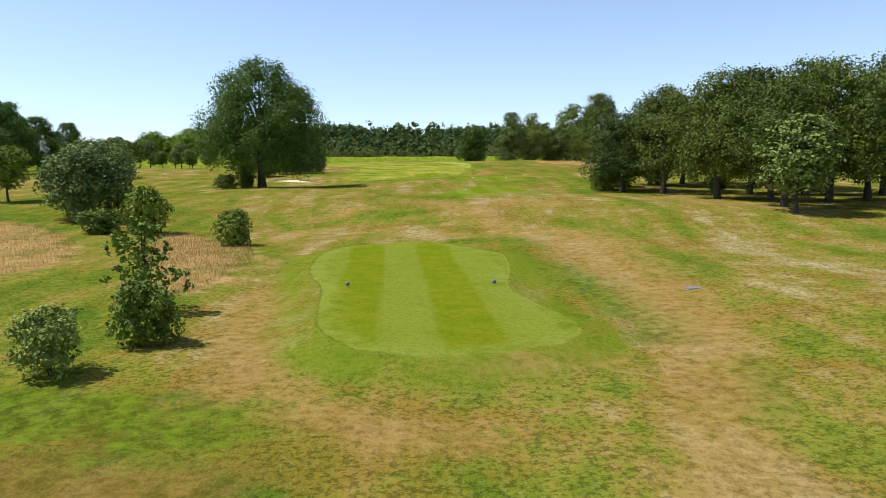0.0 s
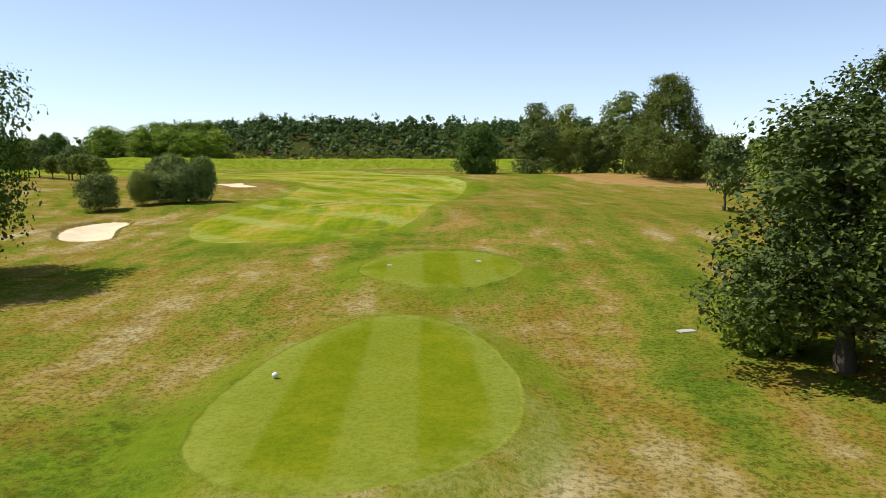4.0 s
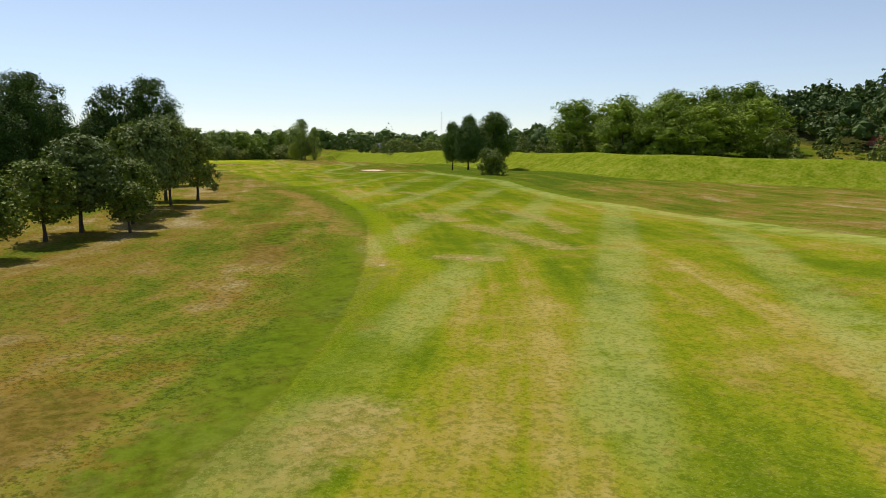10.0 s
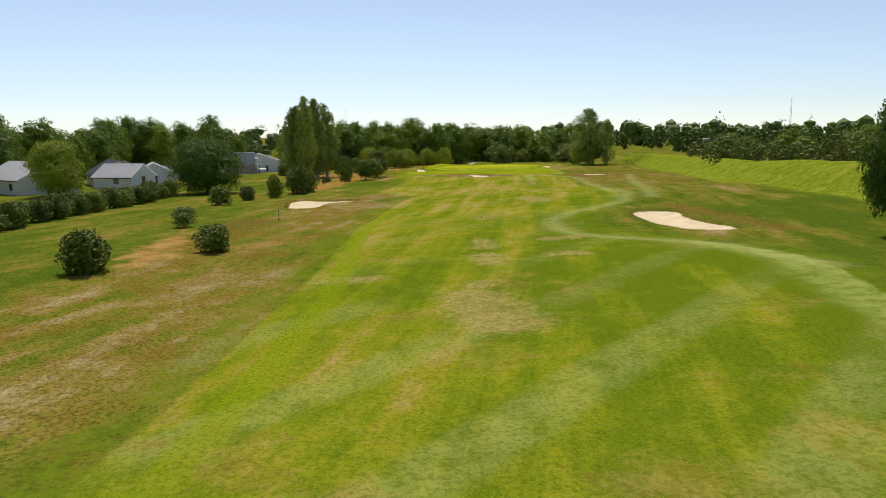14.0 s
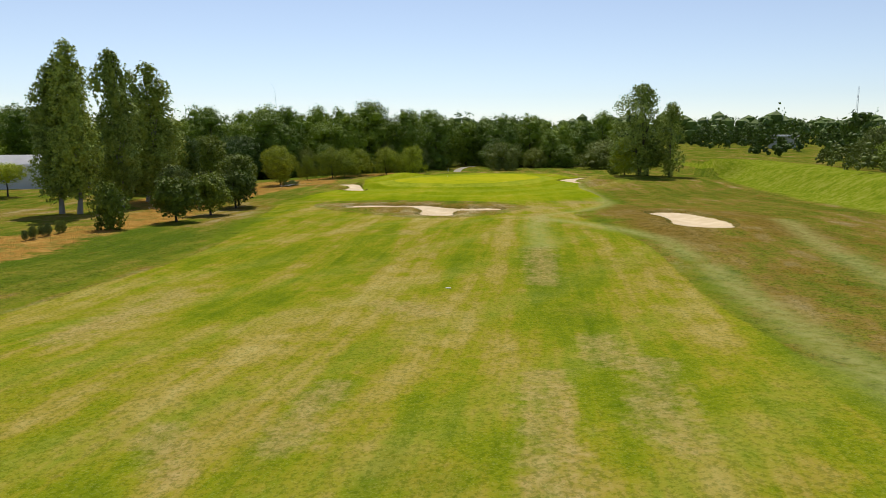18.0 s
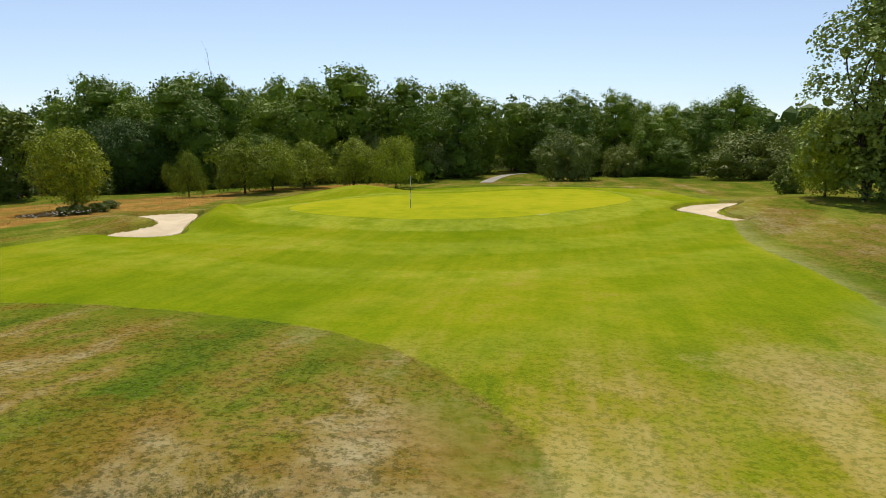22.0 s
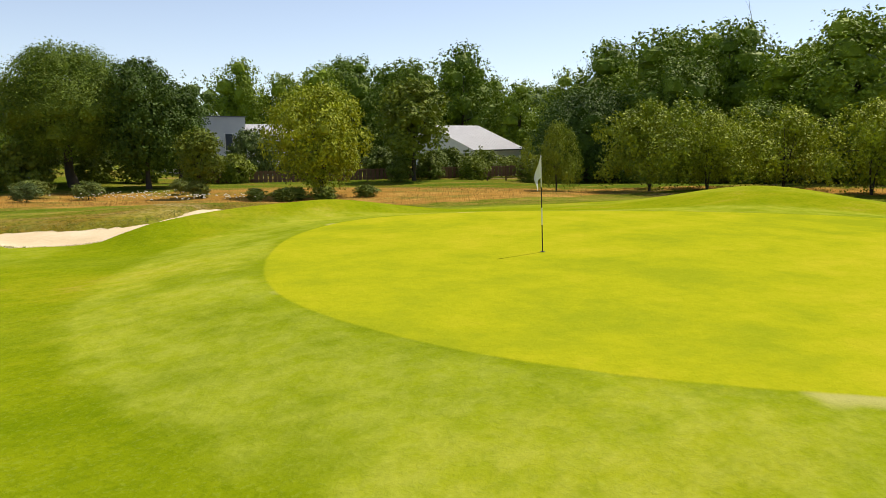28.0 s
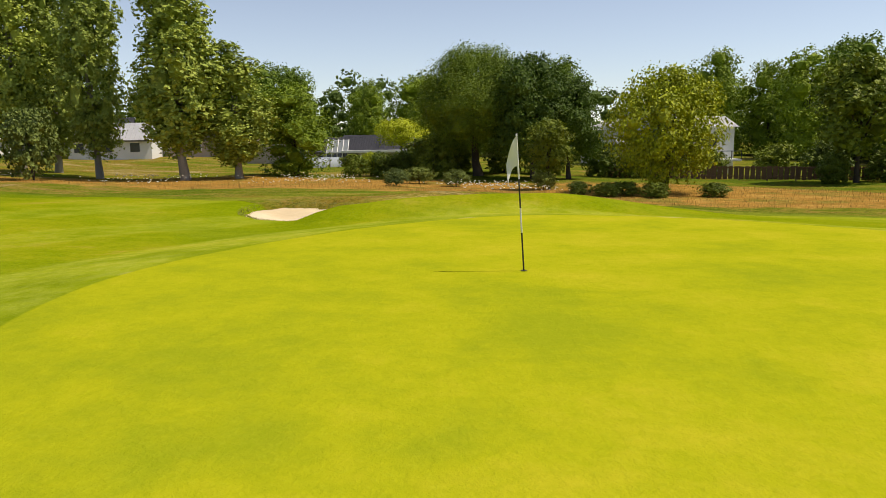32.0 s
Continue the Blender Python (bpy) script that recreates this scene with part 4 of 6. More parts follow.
def tree(name, kind, h, w, foot, clumps, per, leaf, size, seed, bark=BARK, girth=0.03, stems=1, ragged=0.22, share=1.0, label="", category="tree", limbs=9, lobes=20, tall=0.85, solid=0.55, lean=0.0, bough=1.0, per_clump=9, clump=0.2):
    """A tree at the origin, h high and w wide, whose crown starts at foot (a share of h) and is made of rounded boughs."""
    rng = np.random.default_rng(seed)
    root = empty(name, Matrix(), label, category)
    z0, span = foot * h, h * (1 - foot)
    t = np.sort(rng.uniform(0, 1, 4 * lobes))
    weight = np.cumsum(envelope(kind, t) ** 1.2 + 0.08)
    t = t[np.minimum(np.searchsorted(weight, (np.arange(lobes) + 0.5) / lobes * weight[-1]), 4 * lobes - 1)]
    t[-1] = 0.93
    env = envelope(kind, t)
    ang = 2.4 * np.arange(lobes) + rng.normal(scale=0.45, size=lobes) + seed
    size_c = 0.5 * w * bough * (0.34 + 0.34 * env) * rng.uniform(0.72, 1.2, lobes) * (lobes / 18) ** -0.5
    size_c = np.minimum(size_c, 0.3 * span / tall)
    rad = np.clip((w / 2) * env * (1 + ragged * rng.normal(scale=0.45, size=lobes)) - 0.85 * size_c, 0, None) * rng.uniform(0.55, 1.0, lobes) ** 0.4
    z = np.clip(z0 + span * t, z0 + 0.55 * size_c * tall, h - 0.9 * size_c * tall)
    cent = np.stack([rad * np.cos(ang) + lean * (z / h) ** 2 * h, rad * np.sin(ang), z], 1)
    leaves = clumps * per * share * 1.8 * size_c**2 / (size_c**2).sum()
    crown = mesh_np("crown", *boughs(cent, size_c, leaves, size * 0.92, rng, tall, solid, heart=np.array((0, 0, z0 + 0.3 * span)), clump=clump, per=per_clump))
    part("crown", crown, LEAF[leaf], root)
    thick = girth * h
    for s in range(stems):
        slope = (np.array((rng.normal() * 0.03, rng.normal() * 0.03)) if stems == 1 else np.array((math.cos(s * 2.4), math.sin(s * 2.4))) * 0.16) * h
        top = z0 + span * 0.72
        line = [(slope[0] * (k / 6) ** 1.2 * 0.8 + lean * h * (k / 9) ** 2 + rng.normal() * thick * 0.25, slope[1] * (k / 6) ** 1.2 * 0.8 + rng.normal() * thick * 0.25, -0.25 + (top + 0.25) * k / 6) for k in range(7)]
        base = thick / math.sqrt(stems)
        part("trunk", mesh_np("trunk", *tube(line, [base * (1.35 if k == 0 else 1.0) * (1 - 0.13 * k) for k in range(7)], 8), True), bark, root)
        for c in cent[rng.permutation(len(cent))[:limbs]]:
            k = rng.integers(2, 5) if foot < 0.35 else rng.integers(3, 6)
            start = np.array(line[k])
            mid = start * 0.45 + c * 0.55 + (0, 0, 0.04 * h)
            part("limb", mesh_np("limb", *tube([start, mid, c], [base * 0.42, base * 0.26, base * 0.08], 5), True), bark, root)
    return root


used = set()


def stand(proto, x, y, h=None, w=None, turn=None, label="", group="", lift=0.0):
    """Puts a tree of the given height and width on the ground; the first call uses the model itself."""
    ph, pw = SIZE[proto.name]
    sz = (h or ph) / ph
    sx = (w / pw) if w else sz
    angle = turn if turn is not None else (x * 37.7 + y * 91.3) % 360
    m = pose(x, y, ground_z(x, y) + lift, 0, 0, angle) @ Matrix.Diagonal((sx, sx, sz, 1))
    if proto.name in used:
        ob = copy_thing(proto, m)
        ob.matrix_basis = m
    else:
        used.add(proto.name)
        proto.matrix_basis = m
        ob = proto
    return tagged(ob, label, "", group)


SIZE = {}


def model(name, kind, h, w, *rest, **more):
    ob = tree(name, kind, h, w, *rest, **more)
    SIZE[ob.name] = (h, w)
    return ob

OAK = model("oak_tree", "broad", 14.0, 15.0, 0.17, 330, 48, "oak", 0.14, 3, girth=0.034, limbs=16, share=1.9, ragged=0.28, lobes=64, solid=0.34, bough=0.98, per_clump=18, clump=0.24, label="large spreading oak with dense dark green crown")
GROVE = [model("grove_oak", "dome", 10.5, 7.5, 0.20, 120, 46, "grove", 0.125, 11 + k, share=1.75, girth=0.026, limbs=7, ragged=0.45, bough=0.95, per_clump=14, clump=0.25, lobes=30, solid=0.34,
               label="grove oak with a dark trunk and dull green crown") for k in range(3)]
BIGOAK = [model("dark_oak", "dome", 14.0, 9.5, 0.14, 230, 60, "oak", 0.14, 31 + k, girth=0.033, limbs=9, lobes=44, share=1.35, solid=0.34, ragged=0.38, bough=0.95, per_clump=16, clump=0.24, label="tall dark oak casting shade on the rough") for k in range(2)]
YOUNG = [model("young_tree", "round", 6.2, 4.2, 0.30, 60, 46, "bush", 0.16, 41 + k, solid=0.35, lobes=18, girth=0.02, limbs=6, label="young tree with a thin trunk on mown rough") for k in range(2)]
SILVER = [model("silver_lime", "round", 6.5, 4.2, 0.28, 70, 46, "grey", 0.16, 46 + k, solid=0.35, lobes=18, girth=0.02, limbs=6, label="young tree with silvery green leaves") for k in range(2)]
BIRCH = [model("birch_tree", "dome", 11.5, 7.0, 0.02, 130, 46, "willow", 0.18, 51 + k, bark=PALE_BARK, girth=0.009, limbs=6, ragged=0.35, label="grey-green birch with a white stem") for k in range(2)]
CHESTNUT = model("chestnut_tree", "broad", 15.0, 13.0, 0.04, 300, 60, "grove", 0.17, 61, lobes=46, share=1.5, solid=0.3, ragged=0.35, per_clump=14, girth=0.025, limbs=7, label="tall chestnut with pale flecked foliage")
MAPLE = [model("maple_tree", "dome", 10.0, 7.0, 0.22, 170, 60, "oak", 0.145, 66 + k, lobes=30, girth=0.024, limbs=6, label="dark rounded maple below the bank") for k in range(2)]
POPLAR = [model("poplar_tree", "column", 17.0, 5.0, 0.15, 190, 50, "poplar", 0.17, 71 + k, bark=PALE_BARK, girth=0.014, limbs=6, ragged=0.3, lobes=26, tall=1.9, solid=0.45, lean=0.03, label="tall poplar with silvery leaves and pale trunk") for k in range(2)]
ASPEN = model("aspen_tree", "column", 15.5, 7.0, 0.06, 120, 48, "poplar", 0.19, 75, girth=0.014, stems=2, limbs=9, ragged=0.8, lobes=20, tall=1.3, solid=0.2, label="open-crowned aspen leaning with the wind")
APPLE = [model("orchard_tree", "dome", 5.2, 6.4, 0.16, 90, 46, "apple", 0.12, 81 + k, share=1.5, solid=0.25, ragged=0.8, lobes=26, bough=0.85, per_clump=12, clump=0.26, girth=0.022, stems=3, limbs=5, label="low yellow-green ornamental tree with several stems") for k in range(3)]
FRUIT = [model("fruit_tree", "round", 3.9, 4.4, 0.22, 60, 46, "bush", 0.15, 86 + k, girth=0.03, limbs=6, label="small round fruit tree casting a dark shadow") for k in range(2)]
BUSH = [model("round_bush", "round", 2.4, 2.6, 0.04, 60, 50, "bush", 0.10, 91 + k, share=0.7, solid=0.45, lobes=26, girth=0.02, stems=4, limbs=3, ragged=0.4, label="dense round green bush") for k in range(3)]
GREYBUSH = [model("grey_bush", "round", 2.6, 3.2, 0.16, 60, 50, "grey", 0.10, 96 + k, share=0.7, solid=0.4, lobes=26, ragged=0.4, girth=0.02, stems=5, limbs=3, label="grey-green bush with many stems") for k in range(2)]
SAPLING = model("sapling", "column", 3.4, 1.8, 0.05, 22, 30, "bush", 0.11, 99, girth=0.012, limbs=14, ragged=0.9, lobes=22, solid=0.12, label="thin light green sapling in tall grass")
PINE = model("umbrella_pine", "umbrella", 10.5, 10.5, 0.27, 260, 56, "pine", 0.085, 101, lobes=48, share=2.4, girth=0.035, limbs=7, ragged=0.08, label="broad umbrella pine with dense needles")
YEW = model("clipped_evergreen", "umbrella", 8.0, 11.0, 0.12, 220, 60, "oak", 0.13, 103, lobes=30, girth=0.03, limbs=6, ragged=0.12, label="wide dark evergreen by the garden hedges")
ALDER = model("willow_bush", "round", 6.4, 6.0, 0.14, 140, 52, "apple", 0.11, 105, share=1.3, solid=0.3, girth=0.018, stems=5, limbs=5, ragged=0.4, lobes=34, label="rounded olive-green willow in dry grass")
SALLOW = [model("sallow_bush", "round", 6.0, 10.0, 0.0, 110, 50, "willow", 0.18, 107 + k, share=0.7, girth=0.015, stems=4, limbs=4, label="low grey-green sallow at the wood's edge") for k in range(2)]
LIME = model("lime_green_tree", "dome", 8.0, 8.0, 0.14, 150, 60, "lime", 0.15, 109, girth=0.02, limbs=6, label="bright yellow-green garden tree")
WOOD = [model("woodland_tree", "dome", 13.0, 9.0, 0.02, 115, 40, "wood", 0.195, 111 + k, girth=0.022, limbs=3, ragged=0.3, lobes=24, label="tall deciduous woodland tree in full leaf") for k in range(4)]

THICKET = [model("thicket_tree", "round", 4.4, 4.8, 0.08, 130, 50, ("grey", "willow")[k], 0.115, 131 + k, girth=0.018, stems=4, limbs=6, ragged=0.5, lobes=34, solid=0.26, share=1.3, per_clump=12, clump=0.26, label="bushy grey-green tree branching from the ground") for k in range(2)]

# ---- first stretch: tee and the great oak ----
stand(OAK, -21.1, 84.8, 14.3, 14.4)
stand(BUSH[0], -24.5, 82.0, 1.6, 3.0, label="low scrub at the oak's foot")
stand(BUSH[1], -22.6, 84.0, 3.2, 2.4, label="low scrub at the oak's foot")
stand(GREYBUSH[0], -8.9, 15.9, 1.5, 1.9)
stand(BUSH[0], -7.8, 18.5, 1.7, 1.7, label="bright green bush in rough grass")
stand(SAPLING, -9.3, 22.5, 3.5, 2.0)
stand(BUSH[1], -20.0, 48.6, 3.1, 2.9)
stand(THICKET[0], -27.0, 55.0, 5.2, 6.4, label="large spreading grey-green thicket in rough")
stand(BUSH[2], -23.0, 48.5, 1.6, 2.7)
stand(BUSH[2], -12.3, 42.6, 2.1, 2.3)
stand(YOUNG[0], -39.0, 65.0, 4.8, 4.0)
stand(BIGOAK[0], -77.0, 129.0, 12.5, 10.0)
stand(SALLOW[0], -55.0, 116.0, 6.0, 12.0)
for x, y, h, w in ((18.5, 74.6, 9.4, 7.0), (23.4, 81.8, 11.2, 6.6), (21.5, 70.5, 10.6, 6.8), (28.3, 85.5, 11.6, 6.5), (29.2, 79.0, 11.8, 7.0), (22.8, 60.1, 10.6, 6.4),
                   (35.0, 82.0, 13.0, 7.5), (26.0, 57.5, 10.8, 6.2), (24.0, 50.9, 10.4, 6.0), (29.5, 55.3, 11.4, 6.5), (33.0, 66.0, 12.0, 7.0), (28.0, 66.0, 11.4, 6.6),
                   (36.0, 74.0, 12.4, 7.2), (34.0, 58.0, 11.6, 7.0), (31.5, 48.5, 10.6, 6.5), (40.0, 66.0, 12.4, 7.0)):
    stand(GROVE[int(x * 7 + y) % 3], x, y, h * (0.83 + 0.16 * math.sin(x * 3.1 + y) ** 2), w * 1.12, group="grove beside the tee")
for x, y, h, w in ((17.0, 76.5, 2.6, 3.2), (19.5, 79.5, 3.0, 3.4), (25.0, 84.5, 2.4, 3.0), (27.5, 73.0, 2.0, 2.6)):
    stand(BUSH[int(y) % 3], x, y, h, w, label="leafy scrub at the foot of the grove", group="scrub in the grove")
stand(SILVER[0], 23.0, 47.0, 6.2, 5.0, group="grove beside the tee")

# ---- second stretch: the dogleg ----
for x, y, h, w in ((-22.0, 128.7, 4.5, 3.6), (-22.9, 127.0, 3.7, 3.0), (-25.0, 126.8, 2.9, 3.8), (-27.0, 125.5, 3.4, 2.6), (-29.4, 121.9, 3.5, 3.8), (-30.5, 141.9, 4.7, 4.6), (-32.0, 141.4, 4.4, 4.0), (-31.0, 138.6, 2.8, 2.8)):
    stand(THICKET[int(x) % 2], x, y, h, w, group="thicket left of the fairway")
stand(model("field_maple", "dome", 8.6, 7.4, 0.0, 130, 50, "oak", 0.2, 68, girth=0.02, stems=2, limbs=6, label="isolated dense dark green tree branching to the ground"), 7.1, 171.0, 7.8, 7.2)
for x, y, h, w, p in ((16.8, 177.0, 11.4, 7.6, BIRCH[0]), (22.0, 182.0, 11.8, 7.0, BIRCH[1]), (27.0, 186.0, 8.0, 6.5, BIRCH[0]), (33.0, 186.0, 14.5, 9.5, BIRCH[1])):
    stand(p, x, y, h, w, group="birches by the dry grass")
stand(CHESTNUT, 35.1, 162.0, 14.6, 12.2)
stand(SILVER[1], 28.2, 115.3, 6.1, 3.6)
stand(YOUNG[1], 28.5, 103.4, 6.5, 4.8)
stand(YOUNG[0], 32.0, 112.0, 6.5, 4.6)
for x, y, h, w, p in ((-54.4, 168.3, 3.9, 3.5, YOUNG[0]), (-59.5, 171.5, 4.4, 3.8, YOUNG[1]), (-62.3, 174.0, 5.8, 4.6, SILVER[0]), (-60.5, 176.3, 3.0, 2.8, YOUNG[0]), (-65.1, 177.7, 4.2, 3.6, YOUNG[1]),
                      (-68.6, 178.7, 4.0, 3.4, YOUNG[0]), (-72.6, 181.2, 6.6, 4.0, SILVER[1]), (-78.0, 181.0, 6.6, 4.2, YOUNG[0]), (-76.3, 183.8, 7.0, 3.8, SILVER[0]), (-83.0, 185.5, 7.6, 4.8, SILVER[1]), (-80.6, 187.6, 6.4, 4.2, SILVER[0])):
    stand(p, x, y, h, w, group="young trees left of the fairway")
for x, y, h, w in ((-110.2, 187.8, 12.2, 8.2), (-110.5, 192.5, 13.4, 8.6), (-100.0, 172.0, 12.5, 9.5), (-92.0, 166.0, 12.0, 9.0), (-106.0, 178.0, 13.0, 9.0), (-118.0, 180.0, 13.0, 9.0), (-86.0, 168.0, 10.5, 8.0)):
    stand(BIGOAK[int(y) % 2], x, y, h, w, group="oaks left of the fairway")
for x, y, h, w, p in ((-117.5, 247.5, 8.6, 3.8, MAPLE[0]), (-109.5, 244.5, 7.9, 5.0, MAPLE[1]), (-112.5, 247.0, 9.4, 4.0, MAPLE[0]), (-112.0, 252.5, 10.0, 8.0, MAPLE[1])):
    stand(p, x, y, h, w, group="maples below the bank")
stand(BUSH[0], -92.6, 234.8, 3.7, 4.4, label="large round laurel bush below the bank")

# ---- third stretch: gardens and landing area ----
for x, y, h, w, p in ((-122.3, 198.8, 2.3, 2.8, BUSH[1]), (-127.6, 205.3, 1.7, 2.4, BUSH[2]), (-166.2, 203.0, 2.1, 2.5, BUSH[0]), (-176.3, 205.7, 1.8, 2.3, BUSH[1]), (-180.6, 209.2, 3.0, 2.3, BUSH[2]),
                      (-186.5, 212.4, 3.9, 3.6, BUSH[0]), (-189.0, 214.0, 3.2, 3.0, BUSH[1]), (-143.6, 201.6, 1.2, 1.7, GREYBUSH[0]), (-213.0, 213.3, 3.0, 1.8, BUSH[2]), (-220.4, 222.6, 3.8, 2.9, BUSH[1]), (-214.9, 212.3, 2.4, 2.1, BUSH[0])):
    stand(p, x, y, h, w, group="bushes in the dry rough")
stand(YEW, -193.5, 199.4, 8.0, 11.5)
stand(LIME, -194.0, 178.7, 7.6, 7.6)
for k, (x, y, h, w) in enumerate(((-237.2, 215.9, 17.2, 5.2), (-244.4, 218.6, 17.6, 5.0), (-251.6, 221.2, 16.8, 6.4), (-239.0, 213.6, 15.5, 5.4))):
    stand(POPLAR[k % 2], x, y, h, w, group="row of poplars")
stand(POPLAR[0], -255.0, 219.4, 9.8, 5.6, group="row of poplars", label="shorter poplar with dense silvery leaves")
stand(WOOD[1], -258.5, 214.5, 7.4, 6.4, label="dark tree behind the short poplar")
for x, y in ((-225.3, 227.1), (-230.9, 229.5), (-238.6, 231.4)):
    stand(FRUIT[int(x) % 2], x, y, group="fruit trees along the rough")
stand(YOUNG[1], -241.0, 231.5, 5.6, 4.2)
stand(ASPEN, -272.6, 296.6, 15.5, 8.0)
stand(ASPEN, -272.2, 302.0, 12.6, 5.0, turn=200)
stand(YOUNG[0], -273.5, 298.6, 6.4, 7.0, label="dense lower growth under the aspens")
stand(LIME, -275.5, 295.2, 6.4, 5.0, label="bright green maple under the aspens")

# ---- fourth stretch: round the green ----
stand(PINE, -273.0, 216.6, 9.7, 10.4)
stand(MAPLE[1], -276.8, 221.0, 8.8, 5.6, label="dark rounded maple beside the pine")
stand(MAPLE[0], -279.5, 220.0, 7.4, 5.0, label="dark rounded maple beside the pine")
stand(BUSH[0], -269.6, 217.2, 3.1, 3.0)
stand(YOUNG[0], -276.4, 230.8, 3.9, 2.8, label="young tree standing in the dry grass")
stand(ALDER, -281.8, 235.6, 6.4, 5.4)
stand(YOUNG[1], -299.6, 222.6, 8.5, 6.2, label="garden tree with a straight trunk")
for x, y, h, w in ((-297.8, 240.4, 4.5, 2.8), (-301.5, 245.4, 5.8, 6.4), (-304.5, 248.0, 5.0, 5.6), (-309.4, 251.0, 5.4, 6.2), (-308.0, 257.0, 5.6, 6.0), (-304.5, 261.9, 5.6, 5.0)):
    stand(APPLE[int(y) % 3], x, y, h, w, group="ornamental trees behind the green")
stand(SALLOW[0], -318.6, 285.6, 6.2, 9.0)
stand(YEW, -319.0, 226.8, 9.2, 12.0, label="broad dome-shaped dark evergreen beside the white house")
stand(WOOD[0], -337.5, 249.8, 15.6, 8.0, label="tallest tree of the wood behind the green")
for x, y, h, w in ((-344, 277, 13, 9), (-349, 284, 12, 9), (-345, 290, 11, 8.5), (-352, 291, 13, 9), (-338, 271, 11, 8), (-335, 288.5, 7, 8), (-356, 298, 12, 9)):
    stand(WOOD[int(-x) % 4], x, y, h, w, group="woodland behind the green")
stand(SALLOW[1], -317.0, 310.0, 6.4, 13.0)
stand(BUSH[2], -284.5, 297.5, 2.6, 3.0)
for k, (x, y) in enumerate(((-317, 236), (-319, 240.5), (-318.5, 245), (-320.5, 249.5), (-320, 254.5), (-322, 259), (-323.5, 263.5), (-327, 267.5), (-331, 270.5), (-336, 273), (-331, 290), (-327, 296), (-324, 303), (-320, 318))):
    stand((WOOD[k % 4], SALLOW[k % 2])[k % 2], x, y, 4.6 + 2.4 * math.sin(k * 2.3) ** 2, 6.5, label="leafy undergrowth along the edge of the wood", group="undergrowth of the wood")


def scatter(outline, gap, seed):
    """Loose points inside an outline, no two closer than gap."""
    rng, poly, found, cells = np.random.default_rng(seed), np.asarray(outline, float), [], {}
    lo, hi = poly.min(0), poly.max(0)
    tries = rng.uniform(lo, hi, (int(6 * (hi - lo).prod() / gap**2), 2))
    for p in tries[signed(tries[:, 0], tries[:, 1], poly, 1) > 0]:
        c = (int(p[0] // gap), int(p[1] // gap))
        near = [q for a in (-1, 0, 1) for b in (-1, 0, 1) for q in cells.get((c[0] + a, c[1] + b), ())]
        if all((p[0] - q[0]) ** 2 + (p[1] - q[1]) ** 2 > gap**2 for q in near):
            cells.setdefault(c, []).append(p)
            found.append(p)
    return found


for outline, gap, high, seed in WOODS:
    rng = random.Random(seed)
    for x, y in scatter(outline, gap, seed):
        h = high * rng.uniform(0.8, 1.25)
        stand(WOOD[rng.randrange(4)], x, y, h, h * rng.uniform(0.62, 0.8), group="woodland behind the green")


def far_wood(name, outline, gap, high, leaf, size, seed, label, wide=1.0, leaves=45.0):
    """One mass of distant tree crowns."""
    rng = np.random.default_rng(seed)
    pts = np.array(scatter(outline, gap, seed))
    z = ground_height(pts[:, 0], pts[:, 1])
    cents, radii = [], []
    for (x, y), base in zip(pts, z):
        h = high * rng.uniform(0.55, 1.25)
        w = h * rng.uniform(0.62, 0.95) * wide
        for k in range(7):
            t, a = (0.88, 0.0) if k == 0 else (rng.uniform(0.12, 0.75), 2.4 * k + rng.uniform(0, 0.8))
            r = w * rng.uniform(0.20, 0.30)
            e = max(0.0, envelope("dome", t) * w / 2 - 0.7 * r) * (k > 0)
            cents.append((x + e * math.cos(a), y + e * math.sin(a), base + min(h * t, h - 0.8 * r)))
            radii.append(r)
    cents, radii = np.array(cents), np.array(radii)
    ob = part(name, mesh_np(name, *boughs(cents, radii, np.full(len(radii), leaves), size * 0.55, rng, solid=0.5, clump=0.24)), LEAF[leaf])
    return tagged(ob, label, "woodland", kind="stuff")


far_wood("hedgerow", [(-200, 288), (-150, 276), (-100, 262), (-60, 266), (0, 273), (90, 274), (90, 282), (0, 284), (-60, 280), (-100, 276), (-150, 292), (-200, 305), (-262, 330), (-258, 318)], 3.6, 3.6, "willow", 0.32, 21, "scrubby hedgerow along the top of the bank")
far_wood("hill_wood", HILL, 6.6, 6.0, "far", 0.80, 22, "dark wooded hill beyond the bank", 1.75)
for k, (x, y) in enumerate(scatter([(-114, 268), (-92, 262), (-72, 269), (-76, 284), (-105, 286)], 5.6, 23)):
    stand(WOOD[k % 4], x, y, 8.4 + 2.4 * math.sin(k * 1.9) ** 2, 9.6, label="tall hedgerow tree behind the grass bank", group="hedgerow trees behind the bank")
for k, (x, y, h) in enumerate(((-226, 309, 5.6), (-214, 306, 5.0), (-206, 310, 6.4), (-196, 305, 4.8), (-188, 309, 5.8), (-178, 303, 6.6), (-240, 318, 5.4), (-252, 326, 6.0), (-170, 300, 4.6), (-262, 335, 6.4))):
    stand((WOOD[k % 4], SALLOW[k % 2], WOOD[(k + 1) % 4])[k % 3], x, y, h, h * 1.15, label="rounded hedgerow tree on top of the bank", group="hedgerow trees along the bank")
far_wood("distant_wood", [(-260, 330), (-160, 310), (-170, 420), (-420, 520), (-480, 400), (-420, 330), (-380, 370)], 12.0, 8.0, "far", 0.9, 24, "distant lines of trees", leaves=54.0)
far_wood("west_wood", WEST, 8.0, 12.5, "far", 0.7, 25, "wood stretching away behind the green", leaves=80.0)
